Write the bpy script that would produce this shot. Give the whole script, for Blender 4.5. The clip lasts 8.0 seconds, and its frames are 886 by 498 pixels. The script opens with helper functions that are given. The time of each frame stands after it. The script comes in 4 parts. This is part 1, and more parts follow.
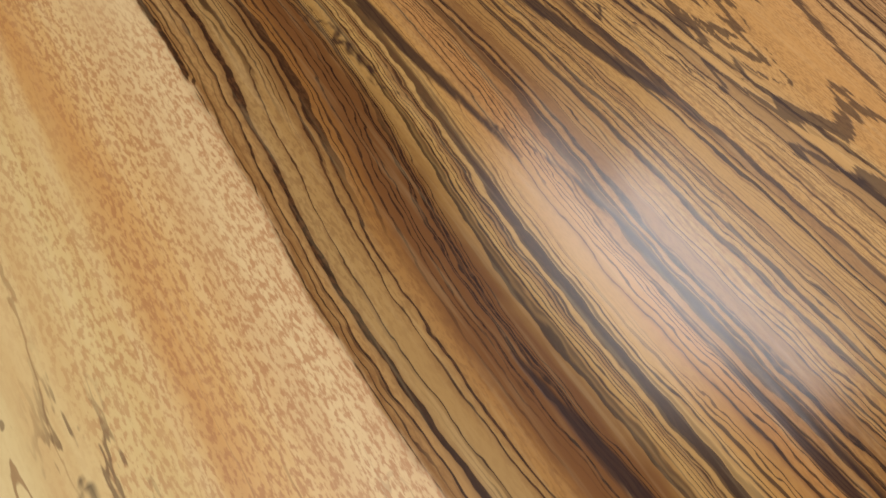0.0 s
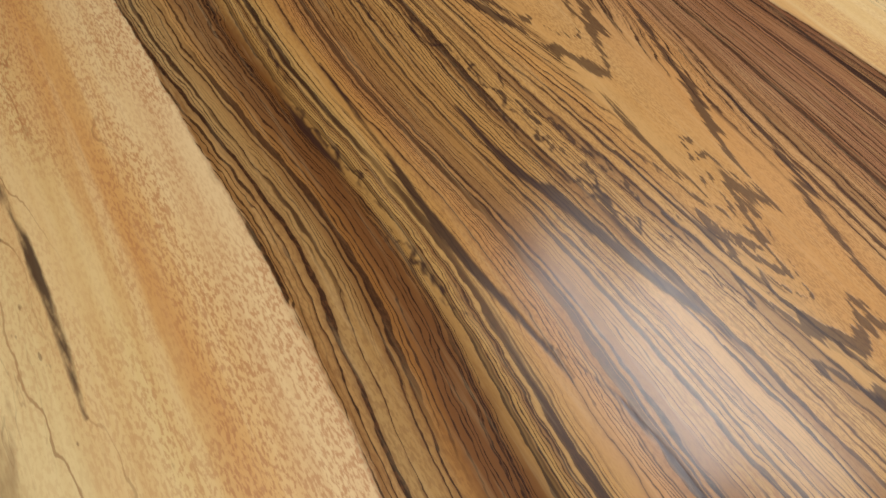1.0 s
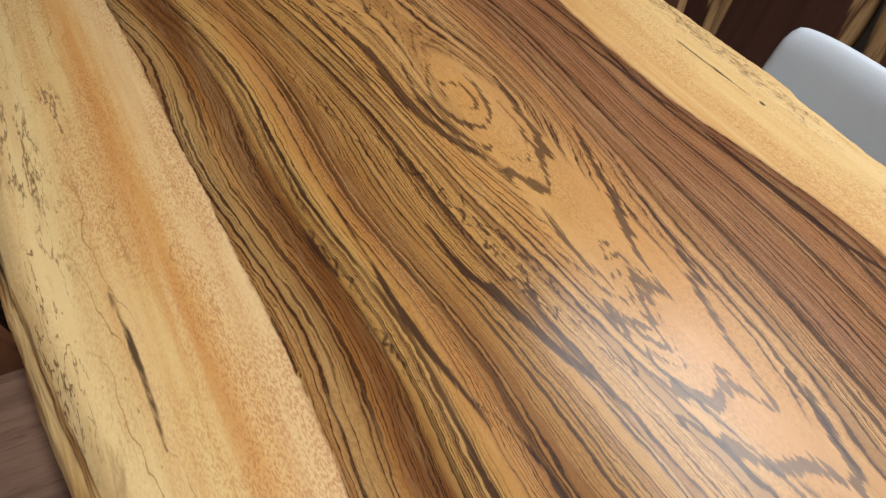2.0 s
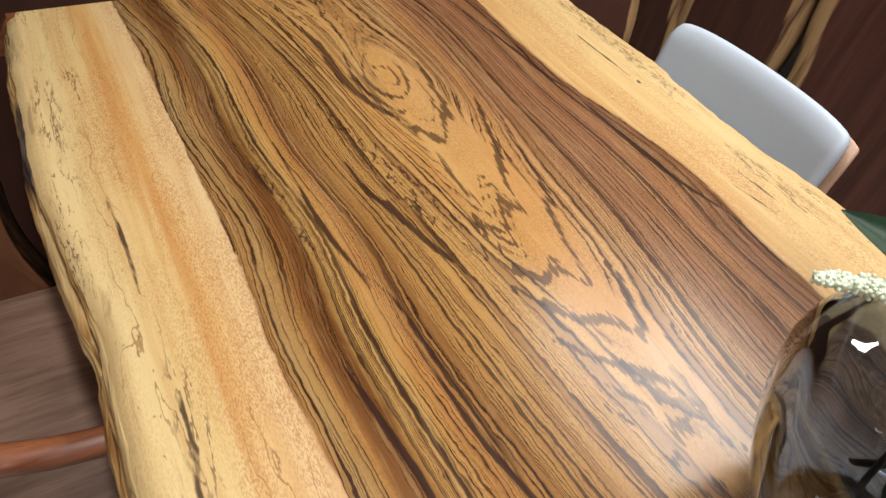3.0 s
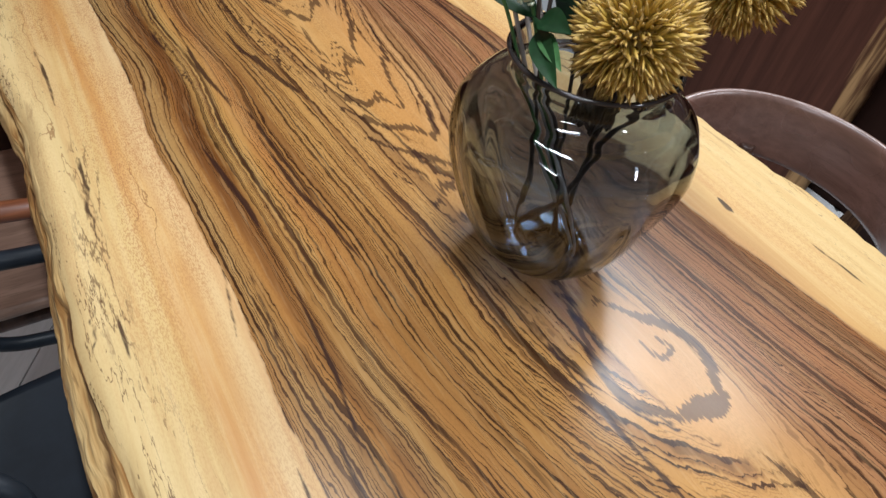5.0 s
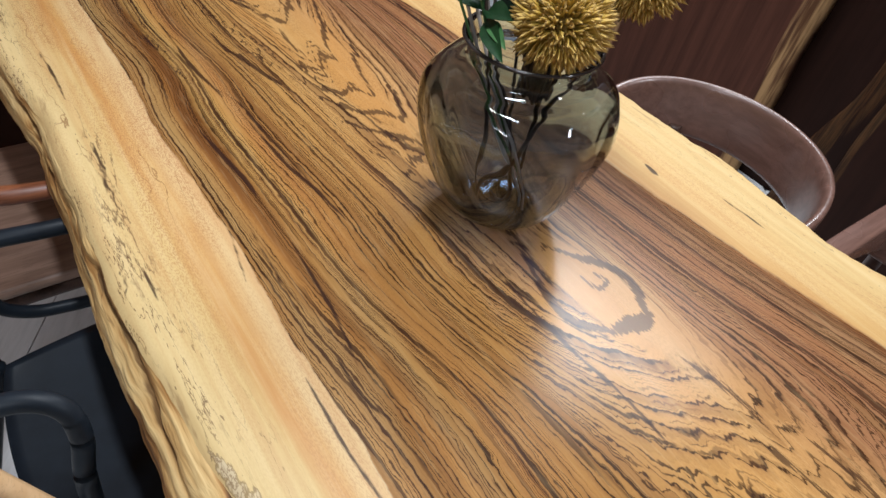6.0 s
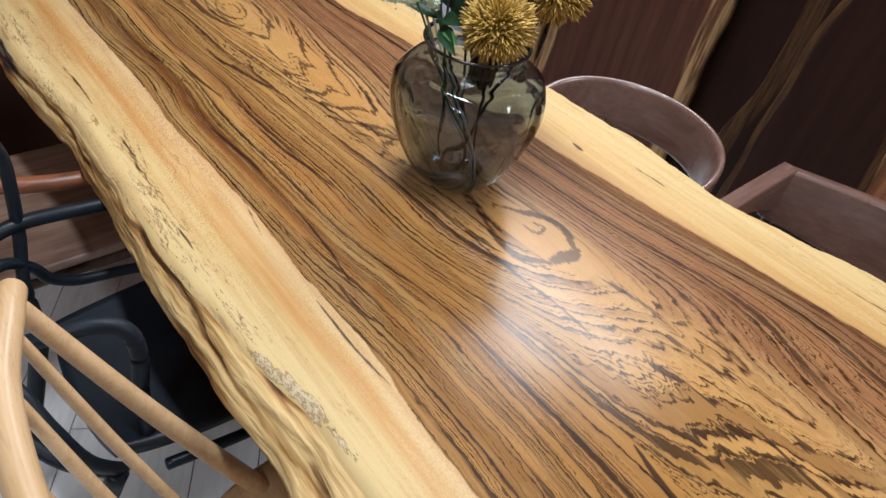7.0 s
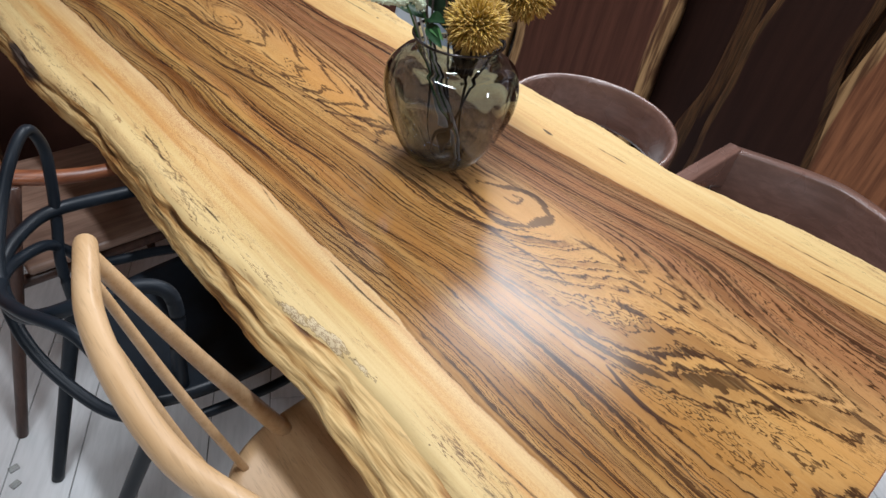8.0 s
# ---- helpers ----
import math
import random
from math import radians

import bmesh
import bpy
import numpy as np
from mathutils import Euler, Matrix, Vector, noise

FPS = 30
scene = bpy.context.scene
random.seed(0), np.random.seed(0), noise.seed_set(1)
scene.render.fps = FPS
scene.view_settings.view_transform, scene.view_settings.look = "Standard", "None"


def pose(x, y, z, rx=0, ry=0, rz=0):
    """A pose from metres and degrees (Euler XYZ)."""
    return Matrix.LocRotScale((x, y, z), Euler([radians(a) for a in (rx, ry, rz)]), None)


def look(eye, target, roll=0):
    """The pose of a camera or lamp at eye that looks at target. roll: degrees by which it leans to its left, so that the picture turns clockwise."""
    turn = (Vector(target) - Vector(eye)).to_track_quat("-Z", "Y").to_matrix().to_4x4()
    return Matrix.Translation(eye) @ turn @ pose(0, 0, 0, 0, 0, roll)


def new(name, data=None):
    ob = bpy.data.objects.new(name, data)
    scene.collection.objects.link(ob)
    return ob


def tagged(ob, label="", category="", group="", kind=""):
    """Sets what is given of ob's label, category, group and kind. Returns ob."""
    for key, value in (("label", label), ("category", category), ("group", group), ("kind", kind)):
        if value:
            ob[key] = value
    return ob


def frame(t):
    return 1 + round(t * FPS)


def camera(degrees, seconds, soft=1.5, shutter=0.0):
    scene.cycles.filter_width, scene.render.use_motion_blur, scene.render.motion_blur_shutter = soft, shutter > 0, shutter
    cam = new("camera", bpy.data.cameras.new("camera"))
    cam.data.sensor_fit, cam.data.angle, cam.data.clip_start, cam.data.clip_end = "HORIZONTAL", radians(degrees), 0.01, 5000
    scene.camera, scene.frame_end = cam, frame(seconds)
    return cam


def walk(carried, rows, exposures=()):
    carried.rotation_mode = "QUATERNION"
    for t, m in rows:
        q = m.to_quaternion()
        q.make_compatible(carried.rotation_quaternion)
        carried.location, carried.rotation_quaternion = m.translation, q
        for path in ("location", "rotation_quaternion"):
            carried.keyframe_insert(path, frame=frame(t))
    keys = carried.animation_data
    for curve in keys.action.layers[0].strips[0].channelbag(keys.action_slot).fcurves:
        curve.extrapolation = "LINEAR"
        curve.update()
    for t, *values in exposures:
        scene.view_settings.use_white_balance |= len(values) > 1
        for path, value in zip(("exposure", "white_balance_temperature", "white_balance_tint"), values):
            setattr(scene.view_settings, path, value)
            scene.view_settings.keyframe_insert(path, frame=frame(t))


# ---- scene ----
cam = camera(67.6, 8.0, soft=1.5)
PATH = [
    (0, (0.034, 0.655, 0.994), (0.911, 1.354, -0.662), 20.0),
    (0.5, (0.033, 0.712, 1.021), (0.926, 1.51, -0.581), 18.9),
    (1, (0.017, 0.714, 1.073), (0.939, 1.591, -0.47), 18.4),
    (2.5, (0.006, 0.499, 1.322), (0.818, 1.601, -0.136), 10.0),
    (3, (0.006, 0.327, 1.349), (0.814, 1.468, -0.081), 9.2),
    (3.5, (0.0, 0.163, 1.367), (0.801, 1.326, -0.049), 8.2),
    (4, (-0.022, 0.068, 1.384), (0.778, 1.229, -0.035), 8.0),
    (4.5, (-0.007, -0.036, 1.386), (0.803, 1.111, -0.038), 8.4),
    (5, (0.018, -0.128, 1.378), (0.852, 0.994, -0.052), 8.9),
    (6.5, (-0.183, -0.348, 1.487), (0.82, 0.713, 0.12), 10.2),
    (7, (-0.273, -0.459, 1.529), (0.79, 0.587, 0.197), 10.3),
    (7.5, (-0.341, -0.53, 1.551), (0.764, 0.504, 0.243), 10.1),
    (8, (-0.433, -0.581, 1.567), (0.71, 0.442, 0.283), 9.9),
]
walk(cam, [(t, look(eye, target, roll)) for t, eye, target, roll in PATH],
     exposures=[(0, -0.59, 6300, 10), (1.0, -0.58, 6350, 10), (2.5, -0.25, 6350, 10), (3.5, -0.14, 6400, 9), (4.0, -0.14, 6550, 9), (5.0, -0.20, 5850, 8), (8.0, -0.15, 5820, 8)])


# ---------- world and light ----------
world = bpy.data.worlds.new("room_glow")
scene.world = world
world.use_nodes = True
world.node_tree.nodes["Background"].inputs[0].default_value = (0.95, 0.97, 1.0, 1)
world.node_tree.nodes["Background"].inputs[1].default_value = 0.02
CEIL = 2.7
# ceiling lamps: x, y, length along x, length along y, watts
LAMPS = [(1.76, 1.22, 0.14, 1.2, 34), (2.14, 0.90, 0.14, 1.2, 33), (0.22, 0.36, 0.14, 1.2, 40), (-1.5, -1.1, 0.16, 1.2, 34), (1.6, -1.9, 0.16, 1.2, 40)]
for lx, ly, lw, ll, watts in LAMPS:
    lamp = new("tube_light", bpy.data.lights.new("tube_light", "AREA"))
    lamp.data.shape, lamp.data.size, lamp.data.size_y = "RECTANGLE", lw, ll
    lamp.data.energy, lamp.data.color = watts, (1.0, 0.975, 0.95)
    lamp.matrix_world = pose(lx, ly, CEIL - 0.075)

# ---------- helpers ----------


class Nodes:
    """A small writer for node materials."""

    def __init__(self, name):
        self.mat = bpy.data.materials.new(name)
        self.mat.use_nodes = True
        self.tree = self.mat.node_tree
        self.bsdf = self.tree.nodes["Principled BSDF"]

    def add(self, kind, **props):
        n = self.tree.nodes.new(kind)
        for k, v in props.items():
            setattr(n, k, v)
        return n

    def put(self, socket, value):
        if hasattr(value, "is_linked"):
            self.tree.links.new(value, socket)
        elif isinstance(value, tuple) and len(value) == 3 and socket.type == "RGBA":
            socket.default_value = (*value, 1)
        else:
            socket.default_value = value

    def math(self, op, a, b=0.0, clamp=False):
        n = self.add("ShaderNodeMath", operation=op, use_clamp=clamp)
        self.put(n.inputs[0], a)
        self.put(n.inputs[1], b)
        return n.outputs[0]

    def step(self, v, a, b, lo=0.0, hi=1.0):
        n = self.add("ShaderNodeMapRange", interpolation_type="SMOOTHSTEP")
        for i, x in enumerate((v, a, b, lo, hi)):
            self.put(n.inputs[i], x)
        return n.outputs[0]

    def coords(self, scale=(1, 1, 1), rot=(0, 0, 0)):
        c = self.add("ShaderNodeTexCoord")
        m = self.add("ShaderNodeMapping")
        m.inputs["Scale"].default_value = scale
        m.inputs["Rotation"].default_value = rot
        self.tree.links.new(c.outputs["Object"], m.inputs[0])
        return m.outputs[0]

    def noise(self, vec=None, scale=1.0, detail=2.0, rough=0.5, w=None):
        n = self.add("ShaderNodeTexNoise", noise_dimensions="1D" if w is not None else "3D")
        if w is not None:
            self.put(n.inputs["W"], w)
        else:
            self.put(n.inputs["Vector"], vec)
        self.put(n.inputs["Scale"], scale)
        self.put(n.inputs["Detail"], detail)
        self.put(n.inputs["Roughness"], rough)
        return n.outputs["Fac"]

    def attr(self, name):
        return self.add("ShaderNodeAttribute", attribute_name=name).outputs["Fac"]

    def ramp(self, v, stops, mode="LINEAR"):
        n = self.add("ShaderNodeValToRGB")
        n.color_ramp.interpolation = mode
        e = n.color_ramp.elements
        while len(e) < len(stops):
            e.new(0.5)
        for el, (p, c) in zip(e, stops):
            el.position, el.color = p, (*c, 1)
        self.put(n.inputs[0], v)
        return n.outputs[0]

    def mix(self, f, a, b, mode="MIX"):
        n = self.add("ShaderNodeMix", data_type="RGBA", blend_type=mode)
        self.put(n.inputs[0], f)
        self.put(n.inputs[6], a)
        self.put(n.inputs[7], b)
        return n.outputs[2]

    def bump(self, height, strength=0.2, dist=0.001):
        n = self.add("ShaderNodeBump")
        self.put(n.inputs["Height"], height)
        n.inputs["Strength"].default_value, n.inputs["Distance"].default_value = strength, dist
        self.tree.links.new(n.outputs[0], self.bsdf.inputs["Normal"])

    def done(self, color, rough=0.5, metal=0.0, spec=0.5):
        self.put(self.bsdf.inputs["Base Color"], color)
        self.put(self.bsdf.inputs["Roughness"], rough)
        self.bsdf.inputs["Metallic"].default_value = metal
        self.bsdf.inputs["Specular IOR Level"].default_value = spec
        return self.mat


def wood(name, light, dark, along, rough=0.4, grain=1.0, spec=0.5):
    """Plain furniture wood, its grain along one axis (0, 1 or 2)."""
    n = Nodes(name)
    sc = [70.0, 70.0, 70.0]
    sc[along] = 5.0
    v = n.coords(tuple(sc))
    fine = [420.0, 420.0, 420.0]
    fine[along] = 22.0
    a = n.noise(v, 1.0, 4.0, 0.6)
    b = n.noise(n.coords(tuple(fine)), 1.0, 2.0)
    c = n.noise(n.coords((6, 6, 6)), 1.0, 2.0)
    f = n.math("ADD", n.math("MULTIPLY", a, 0.75), n.math("MULTIPLY", c, 0.35))
    col = n.mix(n.step(f, 0.38, 0.72), light, dark)
    col = n.mix(n.math("MULTIPLY", n.step(b, 0.56, 0.68), 0.45 * grain), col, tuple(x * 0.45 for x in dark))
    n.bump(b, 0.12, 0.0006)
    return n.done(col, n.step(c, 0.3, 0.7, rough - 0.06, rough + 0.1), 0.0, spec)


def plain(name, color, rough=0.5, metal=0.0, spec=0.5, wear=0.12, size=40.0):
    n = Nodes(name)
    a = n.noise(n.coords((size, size, size)), 1.0, 4.0, 0.6)
    b = n.noise(n.coords((3, 3, 3)), 1.0, 3.0)
    f = n.math("ADD", n.math("MULTIPLY", a, 0.5), n.math("MULTIPLY", b, 0.5))
    col = n.mix(n.step(f, 0.35, 0.65), tuple(x * (1 - wear) for x in color), tuple(min(1, x * (1 + wear)) for x in color))
    n.bump(a, 0.06, 0.0008)
    return n.done(col, n.step(b, 0.3, 0.7, max(0.02, rough - 0.05), rough + 0.06), metal, spec)


def to_object(name, bm, mat, parent=None, label="", smooth=True):
    me = bpy.data.meshes.new(name)
    bmesh.ops.recalc_face_normals(bm, faces=bm.faces[:])
    for f in bm.faces:
        f.smooth = smooth
    bm.to_mesh(me)
    bm.free()
    me.materials.append(mat)
    ob = new(name, me)
    ob.parent = parent
    if label:
        ob["label"] = label
    return ob


def part(name, bm, mat, parent, label="", smooth=True):
    return to_object(name, bm, mat, parent, label, smooth)


def thing(name, label, category, group=""):
    return tagged(new(name), label, category, group)


def spline(pts, n=8):
    """A smooth line through the points."""
    p = [Vector(q) for q in pts]
    out = []
    for i in range(len(p) - 1):
        a, b, c, d = p[max(i - 1, 0)], p[i], p[i + 1], p[min(i + 2, len(p) - 1)]
        for k in range(n):
            t = k / n
            out.append(0.5 * ((2 * b) + (c - a) * t + (2 * a - 5 * b + 4 * c - d) * t * t + (3 * b - a - 3 * c + d) * t ** 3))
    out.append(p[-1])
    return out


def sweep(bm, pts, radius, sides=10, flat=1.0, up=(0, 0, 1), n=8, caps=True):
    """A rounded rod along a smooth line. radius: one number, or a function of 0..1. flat squeezes it across up."""
    line = spline(pts, n) if n else [Vector(q) for q in pts]
    rings = []
    m = len(line)
    for i, c in enumerate(line):
        t = (line[min(i + 1, m - 1)] - line[max(i - 1, 0)]).normalized()
        u = Vector(up)
        if abs(t.dot(u)) > 0.97:
            u = Vector((1, 0, 0))
        side = t.cross(u).normalized()
        top = side.cross(t)
        r = radius(i / (m - 1)) if callable(radius) else radius
        rings.append([bm.verts.new(c + side * math.cos(a) * r * flat + top * math.sin(a) * r)
                      for a in (2 * math.pi * k / sides for k in range(sides))])
    for a, b in zip(rings, rings[1:]):
        for k in range(sides):
            bm.faces.new((a[k], a[(k + 1) % sides], b[(k + 1) % sides], b[k]))
    if caps:
        for ring, way in ((rings[0], -1), (rings[-1], 1)):
            c = sum((v.co for v in ring), Vector()) / sides
            e = (line[0] - line[1]) if way < 0 else (line[-1] - line[-2])
            e.normalize()
            r = (ring[0].co - c).length
            inner = [bm.verts.new(c + (v.co - c) * 0.72 + e * r * 0.22) for v in ring]
            for k in range(sides):
                bm.faces.new((ring[k], ring[(k + 1) % sides], inner[(k + 1) % sides], inner[k]))
            bm.faces.new(inner)
    return bm


def rod(name, pts, radius, mat, parent, label="", **kw):
    return part(name, sweep(bmesh.new(), pts, radius, **kw), mat, parent, label)


def slab_box(x0, x1, y0, y1, z0, z1, bevel=0.004, seg=2):
    bm = bmesh.new()
    bmesh.ops.create_cube(bm, size=1, matrix=Matrix.Translation(((x0 + x1) / 2, (y0 + y1) / 2, (z0 + z1) / 2)) @ Matrix.Diagonal((x1 - x0, y1 - y0, z1 - z0, 1)))
    if bevel:
        bmesh.ops.bevel(bm, geom=bm.edges[:], offset=bevel, segments=seg, affect="EDGES", profile=0.5)
    return bm


def grid_mesh(name, co, rows, cols, mat, parent=None, closed=False):
    """A sheet of rows x cols points as one smooth mesh."""
    idx = np.arange(rows * cols).reshape(rows, cols)
    if closed:
        idx = np.hstack([idx, idx[:, :1]])
    f = np.stack([idx[:-1, :-1], idx[:-1, 1:], idx[1:, 1:], idx[1:, :-1]], -1).reshape(-1, 4)
    me = bpy.data.meshes.new(name)
    me.vertices.add(rows * cols)
    me.vertices.foreach_set("co", co.reshape(-1))
    me.loops.add(len(f) * 4)
    me.polygons.add(len(f))
    me.loops.foreach_set("vertex_index", f.reshape(-1))
    me.polygons.foreach_set("loop_start", np.arange(len(f)) * 4)
    me.polygons.foreach_set("use_smooth", np.ones(len(f), dtype=bool))
    me.update(calc_edges=True)
    me.materials.append(mat)
    ob = new(name, me)
    ob.parent = parent
    return ob


def waves(v, seed, n=7, base=1.0, rise=1.7):
    """A smooth random curve in -1..1, by sums of sines."""
    r = np.random.RandomState(seed)
    out, tot = 0, 0
    for k in range(n):
        w = base * rise ** k
        amp = rise ** (-0.75 * k)
        out = out + amp * np.sin(v * w * 2 * math.pi + r.rand() * 6.283)
        tot += amp
    return out / tot * 1.8


# ---------- materials ----------
def live_slab_top():
    n = Nodes("live_edge_slab_wood")
    ring, band, streak, edge = n.attr("ring"), n.attr("band"), n.attr("streak"), n.attr("edge")
    wild = n.attr("wild")
    jag = n.math("SUBTRACT", n.noise(n.coords((150, 26, 1)), 1.0, 3.0, 0.55), 0.5)
    sway = n.math("SUBTRACT", n.noise(n.coords((34, 3.6, 1)), 1.0, 2.0), 0.5)
    ripple = n.math("SUBTRACT", n.noise(n.coords((110, 45, 1)), 1.0, 2.0), 0.5)
    jag_by = n.math("ADD", n.math("MULTIPLY", wild, 0.016), 0.015)
    sway_by = n.math("ADD", n.math("MULTIPLY", wild, 0.012), 0.038)
    r = n.math("ADD", ring, n.math("ADD", n.math("MULTIPLY", jag, jag_by), n.math("MULTIPLY", sway, sway_by)))
    r = n.math("ADD", r, n.math("MULTIPLY", ripple, 0.020))
    patch = n.noise(n.coords((16, 2.2, 1)), 1.0, 3.0, 0.6)
    flow = n.noise(n.coords((55, 2.6, 1)), 1.0, 2.0, 0.5)
    b_in = n.math("ADD", band, n.math("ADD", n.math("MULTIPLY", jag, 0.008), n.math("MULTIPLY", n.math("SUBTRACT", n.noise(n.coords((40, 22, 1)), 1.0, 3.0, 0.6), 0.5), 0.009)))
    heart = n.math("MULTIPLY", n.step(b_in, 0.1045, 0.1060), n.step(b_in, 0.7615, 0.7580))
    # dark year lines of uneven spacing and weight, finer lines between them, and broad brown bands
    calm = n.step(n.math("ADD", n.attr("plain"), n.math("MULTIPLY", jag, 0.5)), 0.35, 0.75, 1.0, 0.05)
    w1 = n.math("ADD", n.math("MULTIPLY", r, 26.0), n.math("MULTIPLY", n.noise(w=r, scale=9.0, detail=2.5), 4.2))
    p1 = n.math("PINGPONG", w1, 0.5)
    heavy = n.noise(w=n.math("ADD", r, 55.0), scale=17.0, detail=1.0)
    half1 = n.math("ADD", n.step(flow, 0.36, 0.66, 0.040, 0.100), n.step(heavy, 0.52, 0.72, 0.0, 0.10))
    m1 = n.math("MULTIPLY", n.step(n.math("SUBTRACT", p1, half1), 0.034, -0.034), n.step(flow, 0.28, 0.48, 0.6, 1.0))
    # each line fades out to one side in brown
    soft = n.math("MULTIPLY", n.math("MULTIPLY", n.step(n.math("FRACT", w1), 0.45, 0.0), n.step(flow, 0.35, 0.6, 0.18, 0.55)), calm)
    w2 = n.math("ADD", n.math("MULTIPLY", r, 60.0), n.math("MULTIPLY", n.noise(w=n.math("ADD", r, 40.0), scale=22.0, detail=1.0), 4.0))
    p2 = n.math("PINGPONG", w2, 0.5)
    flow2 = n.noise(n.coords((34, 2.0, 3)), 1.0, 2.0)
    m2 = n.math("MULTIPLY", n.step(p2, 0.17, 0.08), n.math("MULTIPLY", n.step(n.math("ADD", flow2, n.step(band, 0.52, 0.62, 0.0, 0.12)), 0.36, 0.52), n.step(wild, 0.7, 0.2, 0.35, 0.92)))
    wide = n.noise(w=n.math("ADD", r, 9.0), scale=10.0, detail=2.0)
    m3 = n.math("MULTIPLY", n.step(wide, 0.50, 0.62), n.math("MULTIPLY", calm, n.math("SUBTRACT", 0.9, n.math("MULTIPLY", n.attr("even"), 0.30))))
    # dark flames in the plain heart towards one end of the slab
    flame_n = n.noise(n.coords((46, 8.5, 1)), 1.0, 3.0, 0.6)
    flame = n.math("MULTIPLY", n.step(n.math("ADD", flame_n, n.math("MULTIPLY", jag, 0.10)), 0.50, 0.66), n.attr("flame"))
    lines = n.math("MULTIPLY", n.math("MULTIPLY", n.math("MAXIMUM", m1, m2), calm), heart)
    lines = n.math("MAXIMUM", lines, n.math("MULTIPLY", flame, 0.62))
    k = 1.0 / 1.24

    def at(x):
        return (x + 0.12) * k

    base = n.ramp(n.math("MULTIPLY", n.math("ADD", b_in, 0.12), k), [
        (at(-0.12), (0.550, 0.395, 0.175)), (at(-0.03), (0.595, 0.448, 0.205)), (at(0.024), (0.575, 0.400, 0.158)), (at(0.044), (0.505, 0.250, 0.068)),
        (at(0.058), (0.545, 0.308, 0.098)), (at(0.077), (0.600, 0.408, 0.188)), (at(0.104), (0.610, 0.425, 0.212)), (at(0.1065), (0.100, 0.045, 0.014)), (at(0.1125), (0.350, 0.215, 0.080)),
        (at(0.136), (0.325, 0.180, 0.058)), (at(0.152), (0.155, 0.062, 0.015)), (at(0.176), (0.130, 0.049, 0.011)), (at(0.187), (0.340, 0.185, 0.051)),
        (at(0.205), (0.460, 0.275, 0.086)), (at(0.222), (0.400, 0.205, 0.055)), (at(0.238), (0.375, 0.168, 0.050)), (at(0.262), (0.290, 0.138, 0.037)), (at(0.30), (0.380, 0.200, 0.056)),
        (at(0.35), (0.450, 0.245, 0.073)), (at(0.46), (0.485, 0.258, 0.081)), (at(0.54), (0.450, 0.240, 0.088)), (at(0.60), (0.290, 0.136, 0.060)), (at(0.7), (0.265, 0.121, 0.056)),
        (at(0.735), (0.225, 0.102, 0.047)), (at(0.7595), (0.141, 0.054, 0.025)), (at(0.764), (0.500, 0.290, 0.095)), (at(0.83), (0.575, 0.375, 0.145)), (at(0.92), (0.610, 0.440, 0.190)),
        (at(1.02), (0.580, 0.410, 0.175))])
    even = n.attr("even")
    base = n.mix(n.math("MULTIPLY", n.math("MULTIPLY", even, heart), 0.72), base, (0.315, 0.152, 0.042))
    base = n.mix(n.math("MULTIPLY", n.attr("flame"), 0.35), base, (0.42, 0.235, 0.090))
    tint = n.noise(w=n.math("ADD", r, 12.3), scale=6.0, detail=1.0)
    base = n.mix(n.math("MULTIPLY", n.math("MULTIPLY", n.step(tint, 0.48, 0.72), heart), 0.28), base, (0.46, 0.20, 0.045))
    base = n.mix(n.math("MULTIPLY", m3, n.math("MULTIPLY", heart, 0.60)), base, (0.150, 0.060, 0.018))
    base = n.mix(n.math("MULTIPLY", soft, heart), base, (0.135, 0.049, 0.014))
    bands = n.step(n.noise(n.coords((30, 1.3, 1)), 1.0, 3.0), 0.50, 0.72)
    base = n.mix(n.math("MULTIPLY", bands, n.math("SUBTRACT", 0.34, n.math("MULTIPLY", heart, 0.24))), base, (0.52, 0.27, 0.09))
    pale = n.step(n.noise(n.coords((15, 2.5, 1)), 1.0, 2.0), 0.5, 0.75)
    base = n.mix(n.math("MULTIPLY", pale, n.math("SUBTRACT", 0.30, n.math("MULTIPLY", heart, 0.15))), base, (0.64, 0.46, 0.20))
    # sapwood: long pale and tan grain, with thin brown lines here and there
    sapline = n.math("SUBTRACT", 1.0, heart)
    grainy = n.noise(n.coords((80, 2.6, 1)), 1.0, 5.0, 0.62)
    base = n.mix(n.math("MULTIPLY", sapline, n.step(grainy, 0.44, 0.70, 0.0, 0.34)), base, (0.46, 0.25, 0.10))
    base = n.mix(n.math("MULTIPLY", sapline, n.step(grainy, 0.58, 0.28, 0.0, 0.42)), base, (0.66, 0.500, 0.262))
    w4 = n.math("ADD", n.math("MULTIPLY", b_in, 46.0), n.math("MULTIPLY", n.noise(n.coords((13, 3.2, 1)), 1.0, 3.0, 0.6), 6.0))
    m4 = n.math("MULTIPLY", n.step(n.math("PINGPONG", w4, 0.5), 0.035, 0.012), n.step(n.noise(n.coords((11, 2.0, 2)), 1.0, 2.0), 0.52, 0.66))
    base = n.mix(n.math("MULTIPLY", n.math("MULTIPLY", m4, sapline), 0.7), base, (0.20, 0.09, 0.03))
    ink = n.mix(n.step(patch, 0.35, 0.7), (0.014, 0.006, 0.004), (0.040, 0.015, 0.007))
    col = n.mix(n.math("MULTIPLY", lines, 0.92), base, ink)
    # pores and flecks
    fleck = n.noise(n.coords((760, 210, 1)), 1.0, 2.0, 0.6)
